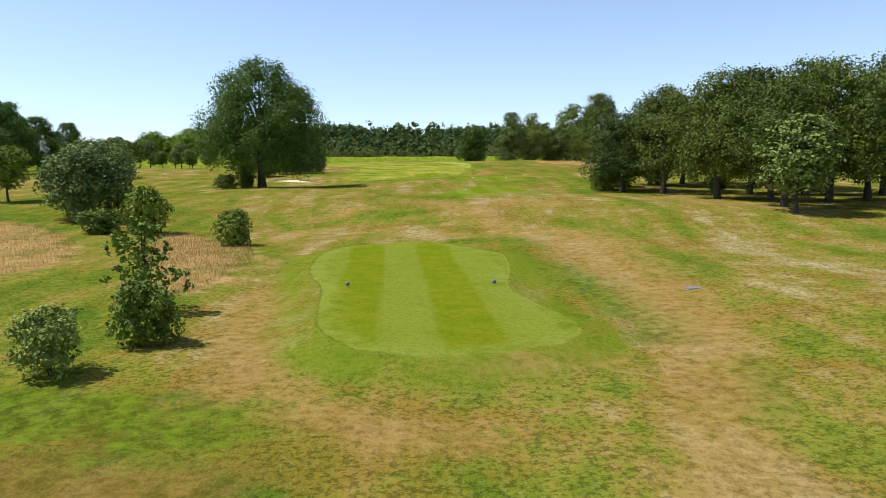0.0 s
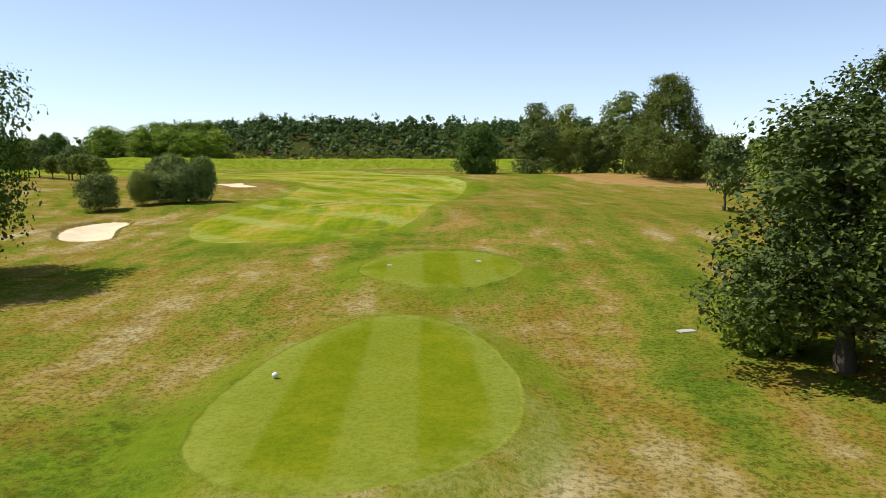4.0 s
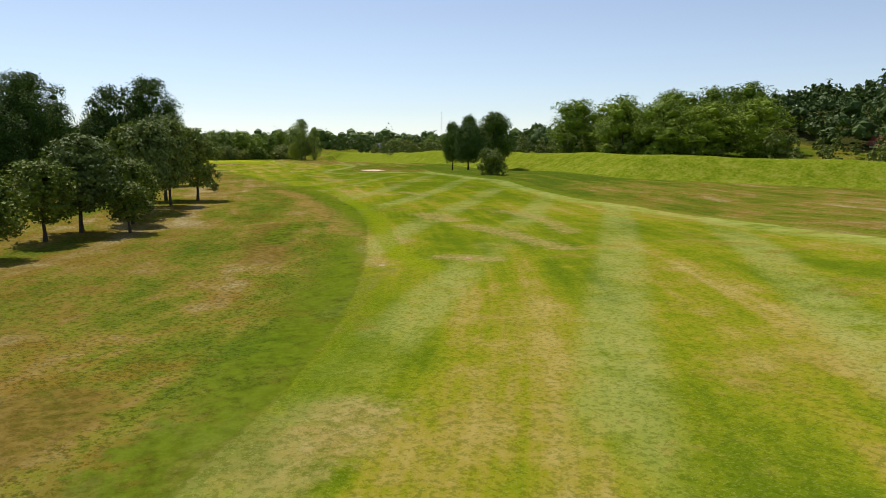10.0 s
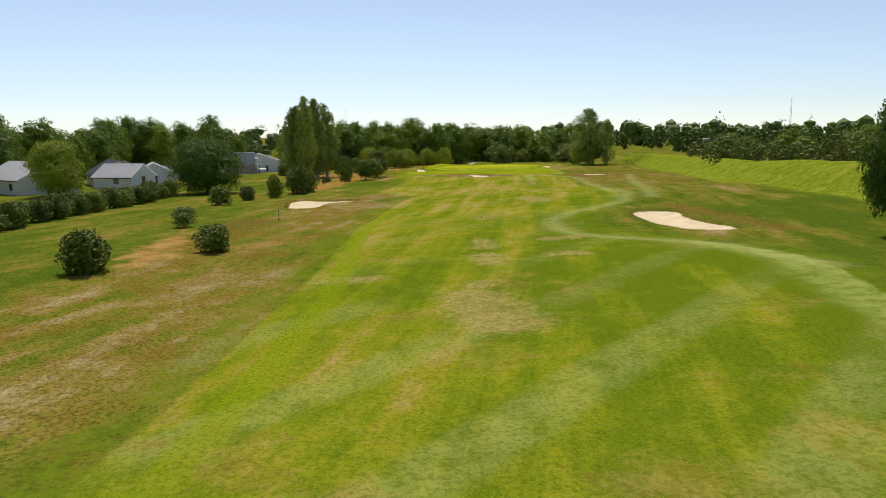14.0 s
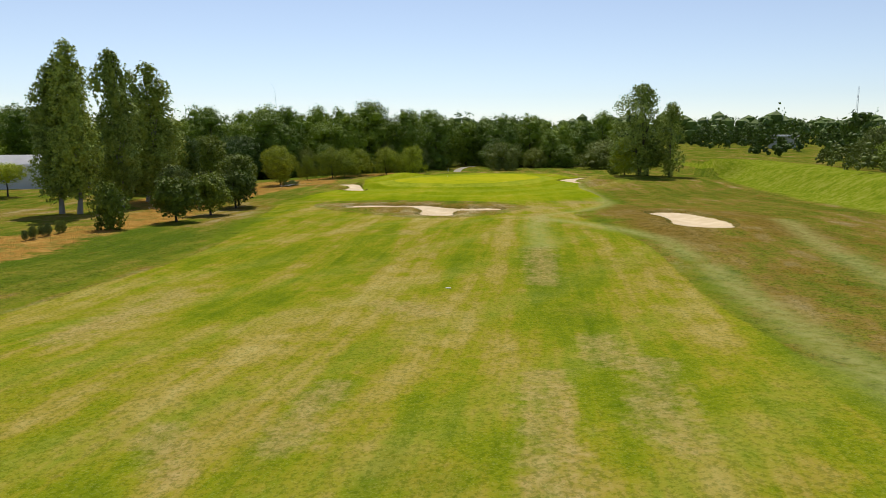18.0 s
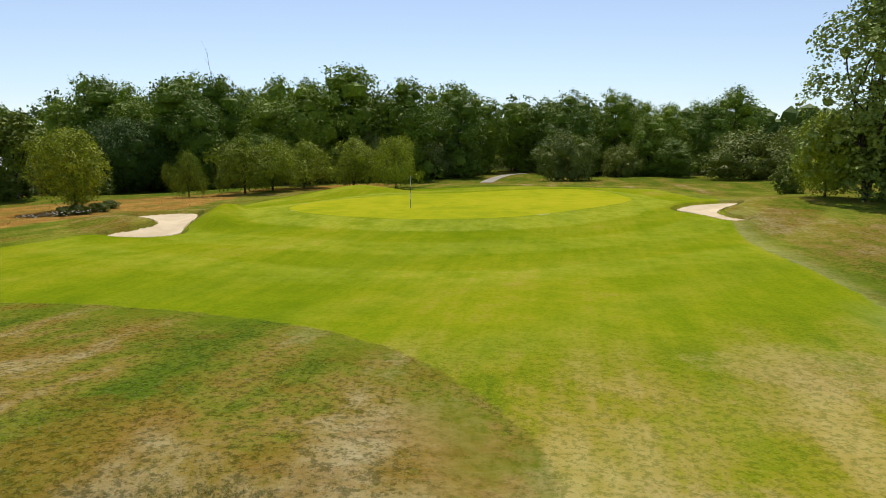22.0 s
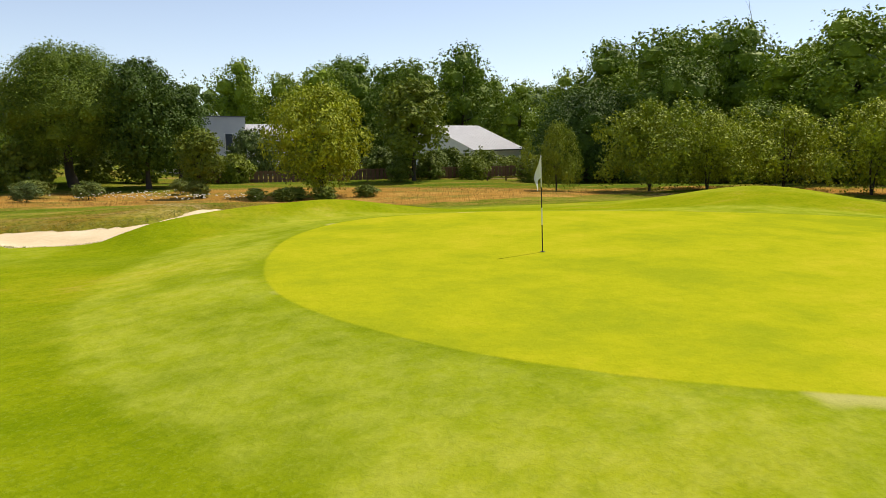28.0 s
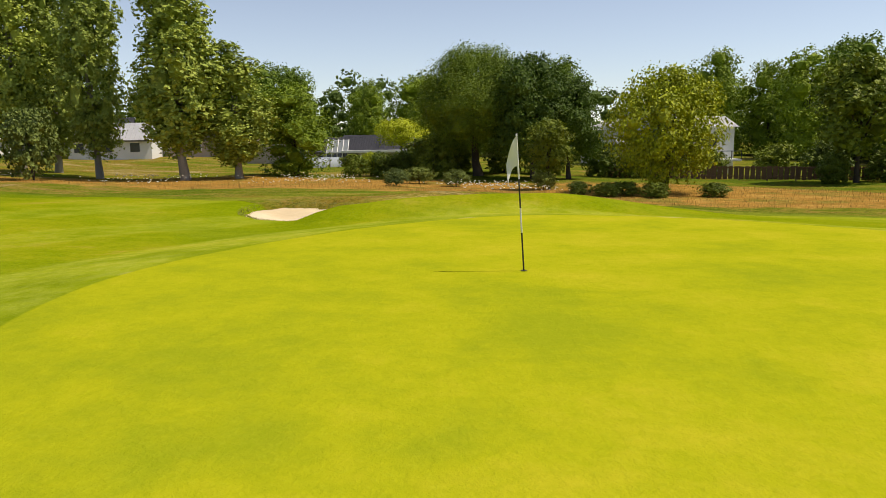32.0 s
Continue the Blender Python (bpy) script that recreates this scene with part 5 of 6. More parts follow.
far_wood("south_wood", [(-85, 152), (-110, 155), (-160, 148), (-240, 150), (-330, 150), (-330, 110), (-120, 110), (-85, 130)], 9.0, 12.0, "far", 0.55, 26, "trees beyond the next fairway", leaves=150.0)
far_wood("east_wood", [(60, 40), (60, 260), (130, 260), (130, 40)], 10.0, 9.0, "far", 0.7, 27, "woodland on the right of the tee")


def horizon_wood():
    """Thin lines of trees far out, all round."""
    rng = np.random.default_rng(77)
    cents, radii = [], []
    a, d = rng.uniform(0, 2 * math.pi, 1500), rng.choice((430, 620, 900), 1500) * rng.uniform(0.95, 1.1, 1500)
    x, y = -130 + d * np.cos(a), 180 + d * np.sin(a)
    z, clear = land(x, y), signed(x, y, np.array(HILL, float), 40) < -30
    h = rng.uniform(6, 11, 1500) * (1 + d / 1500)
    for t in (0.25, 0.45, 0.65, 0.85):
        c = np.stack([x + rng.normal(size=1500) * 1.2, y + rng.normal(size=1500) * 1.2, z + h * t], 1)
        cents.append(c[clear])
        radii.append((h * rng.uniform(0.26, 0.42, 1500))[clear])
    cents, radii = np.concatenate(cents), np.concatenate(radii)
    ob = part("horizon_wood", mesh_np("horizon_wood", *boughs(cents, radii, np.full(len(radii), 11.0), 0.9, rng, solid=0.95, clump=0.5)), LEAF["far"])
    tagged(ob, "low lines of trees along the horizon", "woodland", kind="stuff")


horizon_wood()

# small shrubs and tufts in the rough
for x, y, h, w in ((-96.9, 194.7, 2.0, 1.3), (-92.5, 193.7, 1.0, 0.9), (-148.2, 201.1, 1.3, 2.2)):
    stand(GREYBUSH[int(-x) % 2], x, y, h, w, label="thin dry shrub standing in dry rough", group="dry shrubs in the rough")
for k in range(9):
    x, y = -214.8 - 0.55 * k, 217.9 + 0.2 * k + 0.25 * math.sin(k * 2.2)
    stand(GREYBUSH[k % 2], x, y, 0.75 + 0.25 * math.sin(k * 1.3) ** 2, 0.6, label="pale feathery grass tuft in dry rough", group="feathery grass tufts")
for k, (x, y, w) in enumerate(((-279.3, 236.6, 1.7), (-278.2, 237.4, 1.4), (-280.6, 237.8, 1.6), (-277.0, 236.6, 1.2), (-283.6, 237.6, 1.5))):
    stand(BUSH[k % 3], x, y, 0.7, w, label="low dark sedge clump at the willow's foot", group="sedge clumps")

# ---- golf furniture ----
WHITE = plain("white_paint", (0.80, 0.80, 0.77), 0.45)
BLACK = plain("black_paint", (0.02, 0.02, 0.022), 0.5)
CLOTH = plain("flag_cloth", (0.82, 0.82, 0.80), 0.85, 0.1)
STONE = plain("pale_stone", (0.55, 0.52, 0.46), 0.85, 0.2)
GREY = plain("grey_plastic", (0.16, 0.17, 0.19), 0.5)


def cylinder(r0, r1, z0, z1, sides=14):
    bm = bmesh.new()
    bmesh.ops.create_cone(bm, cap_ends=True, segments=sides, radius1=r0, radius2=r1, depth=z1 - z0)
    bmesh.ops.translate(bm, verts=bm.verts, vec=(0, 0, (z0 + z1) / 2))
    return bm


def flagstick(x, y):
    root = empty("flagstick", pose(x, y, ground_z(x, y), 0, 3.4, 0), "white flag on a black and white striped pin", "flagstick")
    for k, (z0, z1, m) in enumerate(((-0.12, 0.62, BLACK), (0.62, 1.02, WHITE), (1.02, 1.48, BLACK), (1.48, 2.16, WHITE))):
        part("pole_band", cylinder(0.013, 0.013, z0, z1), m, root)
    part("finial", cylinder(0.02, 0.008, 2.16, 2.19), WHITE, root)
    verts, faces, nx, nz = [], [], 9, 10
    for side in (0.004, -0.004):
        for i in range(nx):
            for k in range(nz):
                u, v = i / (nx - 1), k / (nz - 1)
                drop = 0.34 * u * u + 0.1 * u
                verts.append((0.012 + 0.17 * u, 0.05 * math.sin(5 * u + 3 * v) * u + side, 2.14 - 0.46 * v * (1 - 0.35 * u) - drop))
    for s in range(2):
        for i in range(nx - 1):
            for k in range(nz - 1):
                q = s * nx * nz + i * nz + k
                faces.append((q, q + 1, q + nz + 1, q + nz))
    part("flag", mesh_np("flag", verts, faces, True), CLOTH, root, "limp white flag cloth")
    # no hole is cut: a flat black disc paints the cup's inner shade
    bm = bmesh.new()
    bmesh.ops.create_circle(bm, cap_ends=True, segments=20, radius=0.054)
    hole = part("cup", bm, BLACK)
    hole.matrix_basis = pose(x, y, ground_z(x, y) + 0.012)
    tagged(hole, "flat black disc painted as the shaded inside of the hole cup", "golf hole")


flagstick(-270.93, 262.22)


def tee_marker(x, y, material, label):
    root = empty("tee_marker", pose(x, y, ground_z(x, y)), label, "tee marker", "tee markers")
    bm = bmesh.new()
    bmesh.ops.create_uvsphere(bm, u_segments=14, v_segments=8, radius=0.085)
    bmesh.ops.scale(bm, vec=(1, 1, 0.9), verts=bm.verts)
    bmesh.ops.translate(bm, vec=(0, 0, 0.1), verts=bm.verts)
    part("ball", bm, material, root)
    part("spike", cylinder(0.012, 0.012, -0.08, 0.04, 8), GREY, root)


for x, y in ((-3.5, 26.1), (1.9, 26.7)):
    tee_marker(x, y, GREY, "small grey ball marker on the tee")
tee_marker(2.3, 72.0, WHITE, "small white ball marker on the tee")


def slab(x, y, w, d, turn, material, name, label, category):
    bm = box(bmesh.new(), -w / 2, w / 2, -d / 2, d / 2, -0.05, 0.025, 0.01)
    ob = part(name, bm, material)
    ob.matrix_basis = pose(x, y, ground_z(x, y), 0, 0, turn)
    tagged(ob, label, category)


slab(9.2, 26.3, 0.55, 0.45, 12, plain("grey_stone", (0.20, 0.21, 0.22), 0.8), "tee_plaque", "flat grey stone plaque set in worn turf", "plaque")
slab(15.0, 78.4, 0.62, 0.36, 18, plain("pale_plaque", (0.48, 0.47, 0.42), 0.8), "tee_plaque", "flat pale stone plaque set in rough", "plaque")
for x, y, turn in ((3.6, 86.0, 5), (7.7, 87.9, -8)):
    slab(x, y, 0.24, 0.13, turn, WHITE, "tee_board", "small white board lying on the tee", "board")
for x, y in ((-41.0, 181.9), (-39.4, 185.6)):
    bm = cylinder(0.15, 0.14, -0.03, 0.02, 20)
    ob = part("distance_disc", bm, plain("disc_paint", (0.66, 0.40, 0.24), 0.7))
    ob.matrix_basis = pose(x, y, ground_z(x, y))
    tagged(ob, "round pale distance disc set in the fairway", "distance marker", "distance discs")
slab(-188.9, 244.6, 0.26, 0.10, 75, WHITE, "distance_plate", "white distance plate lying on the fairway", "distance marker")


def stake(x, y, high=1.1):
    root = empty("distance_stake", pose(x, y, ground_z(x, y), 0, 1.5), "black and white banded distance stake in the rough", "stake", "distance stakes")
    n = 6
    for k in range(n):
        part("band", cylinder(0.035, 0.035, high * k / n - (0.2 if k == 0 else 0), high * (k + 1) / n, 10), (BLACK, WHITE)[k % 2], root)


stake(-147.5, 209.5)
stake(-141.3, 227.2, 0.25)

# ---- buildings beyond the course ----
WHITE_WALL = plain("white_plaster", (0.82, 0.82, 0.79), 0.9, 0.1, scale=0.8)
GREY_WALL = plain("grey_plaster", (0.58, 0.59, 0.61), 0.9, 0.1, scale=0.8)
CREAM_WALL = plain("cream_plaster", (0.66, 0.60, 0.48), 0.9, 0.1, scale=0.8)
BEIGE_WALL = plain("beige_plaster", (0.50, 0.42, 0.34), 0.9, 0.1, scale=0.8)
GLASS = plain("window_glass", (0.05, 0.06, 0.08), 0.08, 0.8, vary=0.0)
TRIM = plain("dark_trim", (0.05, 0.05, 0.055), 0.5)
WOODWORK = plain("brown_boards", (0.20, 0.11, 0.06), 0.8)


def seam_roof(name, colour, rough, gap, metal=0.0):
    g = Graph(name)
    n = g.noise(1.2, 4)
    lines = g.n.new("ShaderNodeTexWave")
    lines.inputs["Scale"].default_value = 0.314 / gap
    g.put(lines.inputs["Vector"], g.place())
    g.bump(g.step(lines.outputs["Fac"], 0.9, 0.98), 0.6, 0.04)
    c = g.mix(n, tuple(v * 0.8 for v in colour), colour)
    return g.done(c, rough, 0.4, metal)


ZINC = seam_roof("zinc_roof", (0.78, 0.78, 0.80), 0.55, 0.5, 0.0)
SLATE = seam_roof("slate_roof", (0.085, 0.085, 0.10), 0.6, 0.3)
PALE_ROOF = seam_roof("pale_roof", (0.74, 0.74, 0.75), 0.6, 0.5)


def house(x, y, w, d, wall_h, rise, turn, wall, roof, label, name="house", over=0.4, windows=3, mono=False, floor=None):
    """A house w long and d deep, with its roof, windows and door. mono: the ridge stands back, with the long slope towards +y."""
    z = (ground_z(x, y) if floor is None else floor) - 0.3
    root = empty(name, pose(x, y, z, 0, 0, turn), label, "house")
    bm = bmesh.new()
    ridge = -d / 4 if mono else 0.0
    back = wall_h + (rise * 0.5 if mono else 0)
    prof = [(-d / 2, 0), (d / 2, 0), (d / 2, wall_h), (ridge, wall_h + rise), (-d / 2, back)]
    ends = [[bm.verts.new((s * w / 2, a, b)) for a, b in prof] for s in (-1, 1)]
    bm.faces.new(ends[0])
    bm.faces.new(ends[1][::-1])
    for k in range(len(prof)):
        n = (k + 1) % len(prof)
        if (ends[0][k].co - ends[0][n].co).length > 1e-4:
            bm.faces.new((ends[0][k], ends[1][k], ends[1][n], ends[0][n]))
    bmesh.ops.recalc_face_normals(bm, faces=bm.faces)
    part("wall", bm, wall, root)
    slopes = [(ridge, wall_h + rise, d / 2 + over, wall_h - over * rise / (d / 2 - ridge))]
    slopes.append((ridge, wall_h + rise, -d / 2 - over, back - over * (wall_h + rise - back) / (d / 2 + ridge)))
    for y0, z0, y1, z1 in slopes:
        bm = bmesh.new()
        low = [bm.verts.new((s * (w / 2 + over), yy, zz + 0.05)) for s, yy, zz in ((-1, y0, z0), (1, y0, z0), (1, y1, z1), (-1, y1, z1))]
        face = bm.faces.new(low)
        bmesh.ops.solidify(bm, geom=[face], thickness=-0.16)
        bmesh.ops.recalc_face_normals(bm, faces=bm.faces)
        part("roof_slope", bm, roof, root)
        part("gutter", box(bmesh.new(), -w / 2 - over, w / 2 + over, y1 - 0.06, y1 + 0.06, z1 - 0.12, z1 + 0.02, 0.02), TRIM, root)
    for k in range(windows):
        cx = -w / 2 + w * (k + 0.6) / windows
        for side in (1, -1):
            yy = side * d / 2
            win = part("window", box(bmesh.new(), cx - 0.6, cx + 0.6, yy - 0.03, yy + 0.03, 1.0, min(2.2, wall_h - 0.15)), WHITE, root)
            part("pane", box(bmesh.new(), cx - 0.52, cx + 0.52, yy - 0.035, yy + 0.035, 1.08, min(2.12, wall_h - 0.22)), GLASS, win)
    part("door", box(bmesh.new(), w / 2 - 0.03, w / 2 + 0.03, -0.45, 0.45, 0.3, 2.3), WOODWORK, root)
    return root


house(-321.1, 206.9, 8.0, 10.5, 3.3, 2.7, 0, WHITE_WALL, ZINC, "white modern house with a sloping zinc roof", mono=True, windows=2, floor=-4.1)
house(-225.5, 180.0, 11.0, 8.0, 2.6, 2.4, 20, CREAM_WALL, SLATE, "cream bungalow with a grey slate roof behind poplars")
house(-240.5, 178.0, 12.0, 8.0, 2.6, 1.8, 0, BEIGE_WALL, SLATE, "beige bungalow with a slate roof behind poplars")
house(-263.4, 184.0, 8.6, 8.0, 2.7, 1.6, 0, WHITE_WALL, SLATE, "white bungalow with a dark slate roof and long veranda", floor=-3.75)
house(-270.2, 184.6, 8.0, 5.4, 2.4, 1.3, 90, CREAM_WALL, SLATE, "cream gabled wing with a slate roof", windows=1, floor=-3.75)
house(-256.6, 184.2, 5.0, 7.0, 2.6, 1.5, 0, WHITE_WALL, SLATE, "white wing with a slate roof beside a glass conservatory", windows=1, floor=-3.8)
house(-205.8, 171.5, 13.0, 9.0, 2.8, 2.4, 40, WHITE_WALL, PALE_ROOF, "long white house with a pale grey roof", windows=2)
house(-214.0, 184.0, 7.4, 6.4, 2.4, 2.0, 62, WHITE_WALL, PALE_ROOF, "white bungalow with a pale roof behind hedges", windows=1)
house(-232.0, 186.0, 9.0, 7.0, 2.6, 1.8, 10, WHITE_WALL, PALE_ROOF, "white bungalow with a pale roof among trees")
house(-59.0, 287.0, 6.0, 5.0, 0.6, 1.3, 5, WHITE_WALL, seam_roof("tile_roof", (0.42, 0.15, 0.07), 0.8, 0.3), "farmhouse with an orange tile roof below the wood")


def modern_house():
    root = empty("modern_house", pose(-293, 202, ground_z(-293, 202) - 0.2), "grey cubic modern house with a lower wing and balcony", "house")
    part("tower", box(bmesh.new(), 0.2, 4.2, -4.0, 2.0, 0, 6.15, 0.03), GREY_WALL, root)
    part("rear_wing", box(bmesh.new(), 0.4, 5.6, -16.0, -4.0, 0, 4.6, 0.03), WHITE_WALL, root)
    bm = bmesh.new()
    face = bm.faces.new([bm.verts.new(v) for v in ((6.0, -16.4, 4.3), (6.0, -4.1, 4.3), (0.0, -4.1, 6.0), (0.0, -16.4, 6.0))])
    bmesh.ops.solidify(bm, geom=[face], thickness=-0.15)
    part("rear_roof", bm, PALE_ROOF, root, "long pale sloping roof")
    part("coping", box(bmesh.new(), 0.1, 4.3, -4.1, 2.1, 6.15, 6.25, 0.02), GREY, root)
    part("wing", box(bmesh.new(), -5.2, 0.2, -2.0, 2.6, 0, 4.5, 0.03), WHITE_WALL, root)
    bm = bmesh.new()
    low = [bm.verts.new(v) for v in ((-5.5, 3.0, 4.45), (0.2, 3.0, 4.45), (0.2, -0.6, 5.5), (-5.5, -0.6, 5.5))]
    face = bm.faces.new(low)
    bmesh.ops.solidify(bm, geom=[face], thickness=-0.15)
    part("wing_roof", bm, PALE_ROOF, root, "pale grey sloping roof")
    bm = bmesh.new()
    face = bm.faces.new([bm.verts.new(v) for v in ((4.2, 3.4, 2.9), (6.0, 3.4, 2.9), (6.0, 1.2, 3.7), (4.2, 1.2, 3.7))])
    bmesh.ops.solidify(bm, geom=[face], thickness=-0.1)
    part("canopy", bm, ZINC, root, "small sloping zinc canopy")
    for x in (4.3, 5.8):
        part("canopy_post", box(bmesh.new(), x, x + 0.1, 3.1, 3.2, 0, 2.95), TRIM, root)
    part("side_wall", box(bmesh.new(), 4.2, 5.8, -3.0, 1.4, 0, 2.9, 0.02), BEIGE_WALL, root)
    for x0, x1, z0, z1, y in ((1.6, 2.5, 2.8, 4.6, 2.0), (-3.6, -1.4, 2.5, 3.8, 2.6), (-4.6, -0.6, 0.3, 1.4, 2.6)):
        win = part("window", box(bmesh.new(), x0, x1, y - 0.05, y + 0.06, z0, z1), WHITE, root)
        part("pane", box(bmesh.new(), x0 + 0.08, x1 - 0.08, y - 0.05, y + 0.08, z0 + 0.08, z1 - 0.08), GLASS, win)
    deck = part("balcony", box(bmesh.new(), -5.0, 1.6, 2.6, 5.0, 1.3, 1.48, 0.02), WHITE, root)
    for k in range(8):
        part("rail_post", box(bmesh.new(), -5.0 + 0.9 * k, -4.94 + 0.9 * k, 4.9, 4.96, 1.48, 2.2), TRIM, deck)
    part("handrail", box(bmesh.new(), -5.0, 1.6, 4.88, 4.98, 2.2, 2.26), TRIM, deck)
    part("terrace_wall", box(bmesh.new(), -0.4, 4.1, 1.98, 2.06, 0.2, 2.0), BEIGE_WALL, root)


modern_house()


def veranda():
    """White posts and a fascia along the front of the slate bungalow."""
    root = empty("veranda", pose(-263.4, 190.2, -4.05), "white veranda with slim posts along a bungalow", "veranda")
    part("fascia", box(bmesh.new(), -4.4, 4.3, -0.1, 0.1, 2.35, 2.62, 0.02), WHITE, root)
    part("veranda_roof", box(bmesh.new(), -4.4, 4.3, -2.3, -0.1, 2.5, 2.6), WHITE, root)
    for k in range(5):
        part("post", box(bmesh.new(), -4.3 + 2.1 * k, -4.18 + 2.1 * k, -0.06, 0.06, 0, 2.4), WHITE, root)


veranda()


def conservatory():
    root = empty("conservatory", pose(-258.6, 189.6, -4.1), "white framed glass conservatory beside a bungalow", "conservatory")
    for k in range(5):
        part("post", box(bmesh.new(), -1.2 + 0.6 * k, -1.12 + 0.6 * k, 0, 0.08, 0, 2.4), WHITE, root)
        part("rafter", mesh_np("rafter", *tube([(-1.16 + 0.6 * k, 0.04, 2.4), (-1.16 + 0.6 * k, -1.9, 3.9)], (0.06, 0.06), 4)), WHITE, root)
    part("glazing", box(bmesh.new(), -1.2, 1.25, 0.03, 0.05, 0.1, 2.35), GLASS, root)
    bm = bmesh.new()
    face = bm.faces.new([bm.verts.new(v) for v in ((-1.2, 0.04, 2.36), (1.25, 0.04, 2.36), (1.25, -1.9, 3.86), (-1.2, -1.9, 3.86))])
    bmesh.ops.solidify(bm, geom=[face], thickness=0.03)
    part("roof_glazing", bm, PANE_GREY, root)
    part("wall_plate", box(bmesh.new(), -1.3, 1.35, -0.02, 0.1, 2.36, 2.48), WHITE, root)


def pool_cover(x, y):
    """A low arched telescopic pool enclosure: ribs with clouded panes between them."""
    root = empty("pool_cover", pose(x, y, ground_z(x, y), 0, 0, 8), "low arched glazed pool cover on a lawn", "pool cover")
    arch = [(1.7 * math.cos(a), 1.0 * math.sin(a)) for a in [math.pi * k / 8 for k in range(9)]]
    for k in range(4):
        x0 = -2.4 + 1.2 * k
        verts = [(x0 + dx, py, pz) for dx in (0.06, 1.14) for py, pz in arch]
        part("cover_panel", mesh_np("cover_panel", verts, [(i, i + 1, i + 10, i + 9) for i in range(8)], True), PANE_GREY, root)
    for k in range(5):
        part("rib", mesh_np("rib", *tube([(-2.4 + 1.2 * k, py, pz) for py, pz in arch], [0.05] * 9, 5)), GREY, root)


PANE_GREY = plain("clouded_pane", (0.42, 0.46, 0.48), 0.25, 0.6)
conservatory()
pool_cover(-257.6, 197.5)


def garden_wall(x0, y0, x1, y1, high):
    length, turn = math.hypot(x1 - x0, y1 - y0), math.degrees(math.atan2(y1 - y0, x1 - x0))
    root = empty("garden_wall", pose(x0, y0, ground_z(x0, y0), 0, 0, turn), "rendered beige garden wall with a coping", "wall")
    part("wall_face", box(bmesh.new(), 0, length, -0.1, 0.1, -0.6, high), BEIGE_WALL, root)
    part("coping", box(bmesh.new(), -0.05, length + 0.05, -0.14, 0.14, high, high + 0.07, 0.01), STONE, root)


garden_wall(-248.6, 191.0, -254.4, 192.2, 2.0)


def garden_fence(x0, y0, x1, y1, high, name, label, material, gap=0.16):
    """A boarded garden fence: rails, posts and a board every gap metres."""
    n = int(math.hypot(x1 - x0, y1 - y0))
    turn = math.degrees(math.atan2(y1 - y0, x1 - x0))
    z = ground_z((x0 + x1) / 2, (y0 + y1) / 2)
    root = empty(name, pose(x0, y0, z, 0, 0, turn), label, "fence")
    for k in range(0, n + 1, 2):
        part("post", box(bmesh.new(), k - 0.05, k + 0.05, -0.05, 0.05, -0.4, high), material, root)
    for h in (0.25, high - 0.2):
        part("rail", box(bmesh.new(), 0, n, -0.03, 0.03, h, h + 0.09), material, root)
    me = bpy.data.meshes.new("board")
    bm = box(bmesh.new(), 0, gap * 0.8, 0.03, 0.055, 0.05, high - 0.05)
    bm.to_mesh(me)
    bm.free()
    me.materials.append(material)
    for k in range(int(n / gap)):
        part("board", me, material, root).location = (k * gap, 0, 0.02 * math.sin(k * 1.7))


garden_fence(-284, 214, -316, 226, 1.1, "garden_fence", "weathered brown garden fence behind the dry grass", WOODWORK, 0.4)


def mast():
    root = empty("radio_mast", pose(-560, 590, ground_z(-560, 590)), "thin lattice radio mast on the horizon", "mast")
    steel = plain("mast_steel", (0.45, 0.47, 0.50), 0.5)
    for k in range(3):
        a = k * 2.094
        part("leg", mesh_np("leg", *tube([(math.cos(a), math.sin(a), 0), (0.25 * math.cos(a), 0.25 * math.sin(a), 33)], (0.11, 0.06), 5)), steel, root)
    for k in range(12):
        r, z = 1 - 0.06 * k, 2.7 * k
        line = [(r * math.cos(a), r * math.sin(a), z) for a in (0, 2.094, 4.188, 6.283)]
        part("brace", mesh_np("brace", *tube(line, (0.05,) * 4, 4)), steel, root)


mast()


def far_shed():
    root = empty("long_low_building", pose(-385, 408, ground_z(-385, 408), 0, 0, -40), "long low grey building beyond the bank", "building")
    part("wall", box(bmesh.new(), -10, 10, -4, 4, 0, 4.0), GREY_WALL, root)
    part("roof", box(bmesh.new(), -11, 11, -5, 5, 4.0, 4.5, 0.05), PALE_ROOF, root)
    for k in range(6):
        part("opening", box(bmesh.new(), -9 + 3 * k, -7 + 3 * k, -4.05, 4.05, 1.0, 3.0), GLASS, root)


far_shed()

# gravel path behind the green
way = np.array([(-316, 274), (-322, 275.6), (-328, 277.4), (-334, 280), (-341, 284.5)])
pv, pf = [], []
for n, (px_, py_) in enumerate(way):
    for s in (-0.8, -0.3, 0.3, 0.8):
        pv.append((px_ + 0.3 * s, py_ + s, ground_z(px_ + 0.3 * s, py_ + s) + 0.05))
for n in range(len(way) - 1):
    for k in range(3):
        pf.append((4 * n + k, 4 * n + 4 + k, 4 * n + 5 + k, 4 * n + 1 + k))
gravel = part("path", mesh_np("path", pv, pf, True), plain("gravel", (0.42, 0.38, 0.31), 0.95, 0.1, scale=2.0))
tagged(gravel, "pale gravel path leading into the wood", "path", kind="structure")

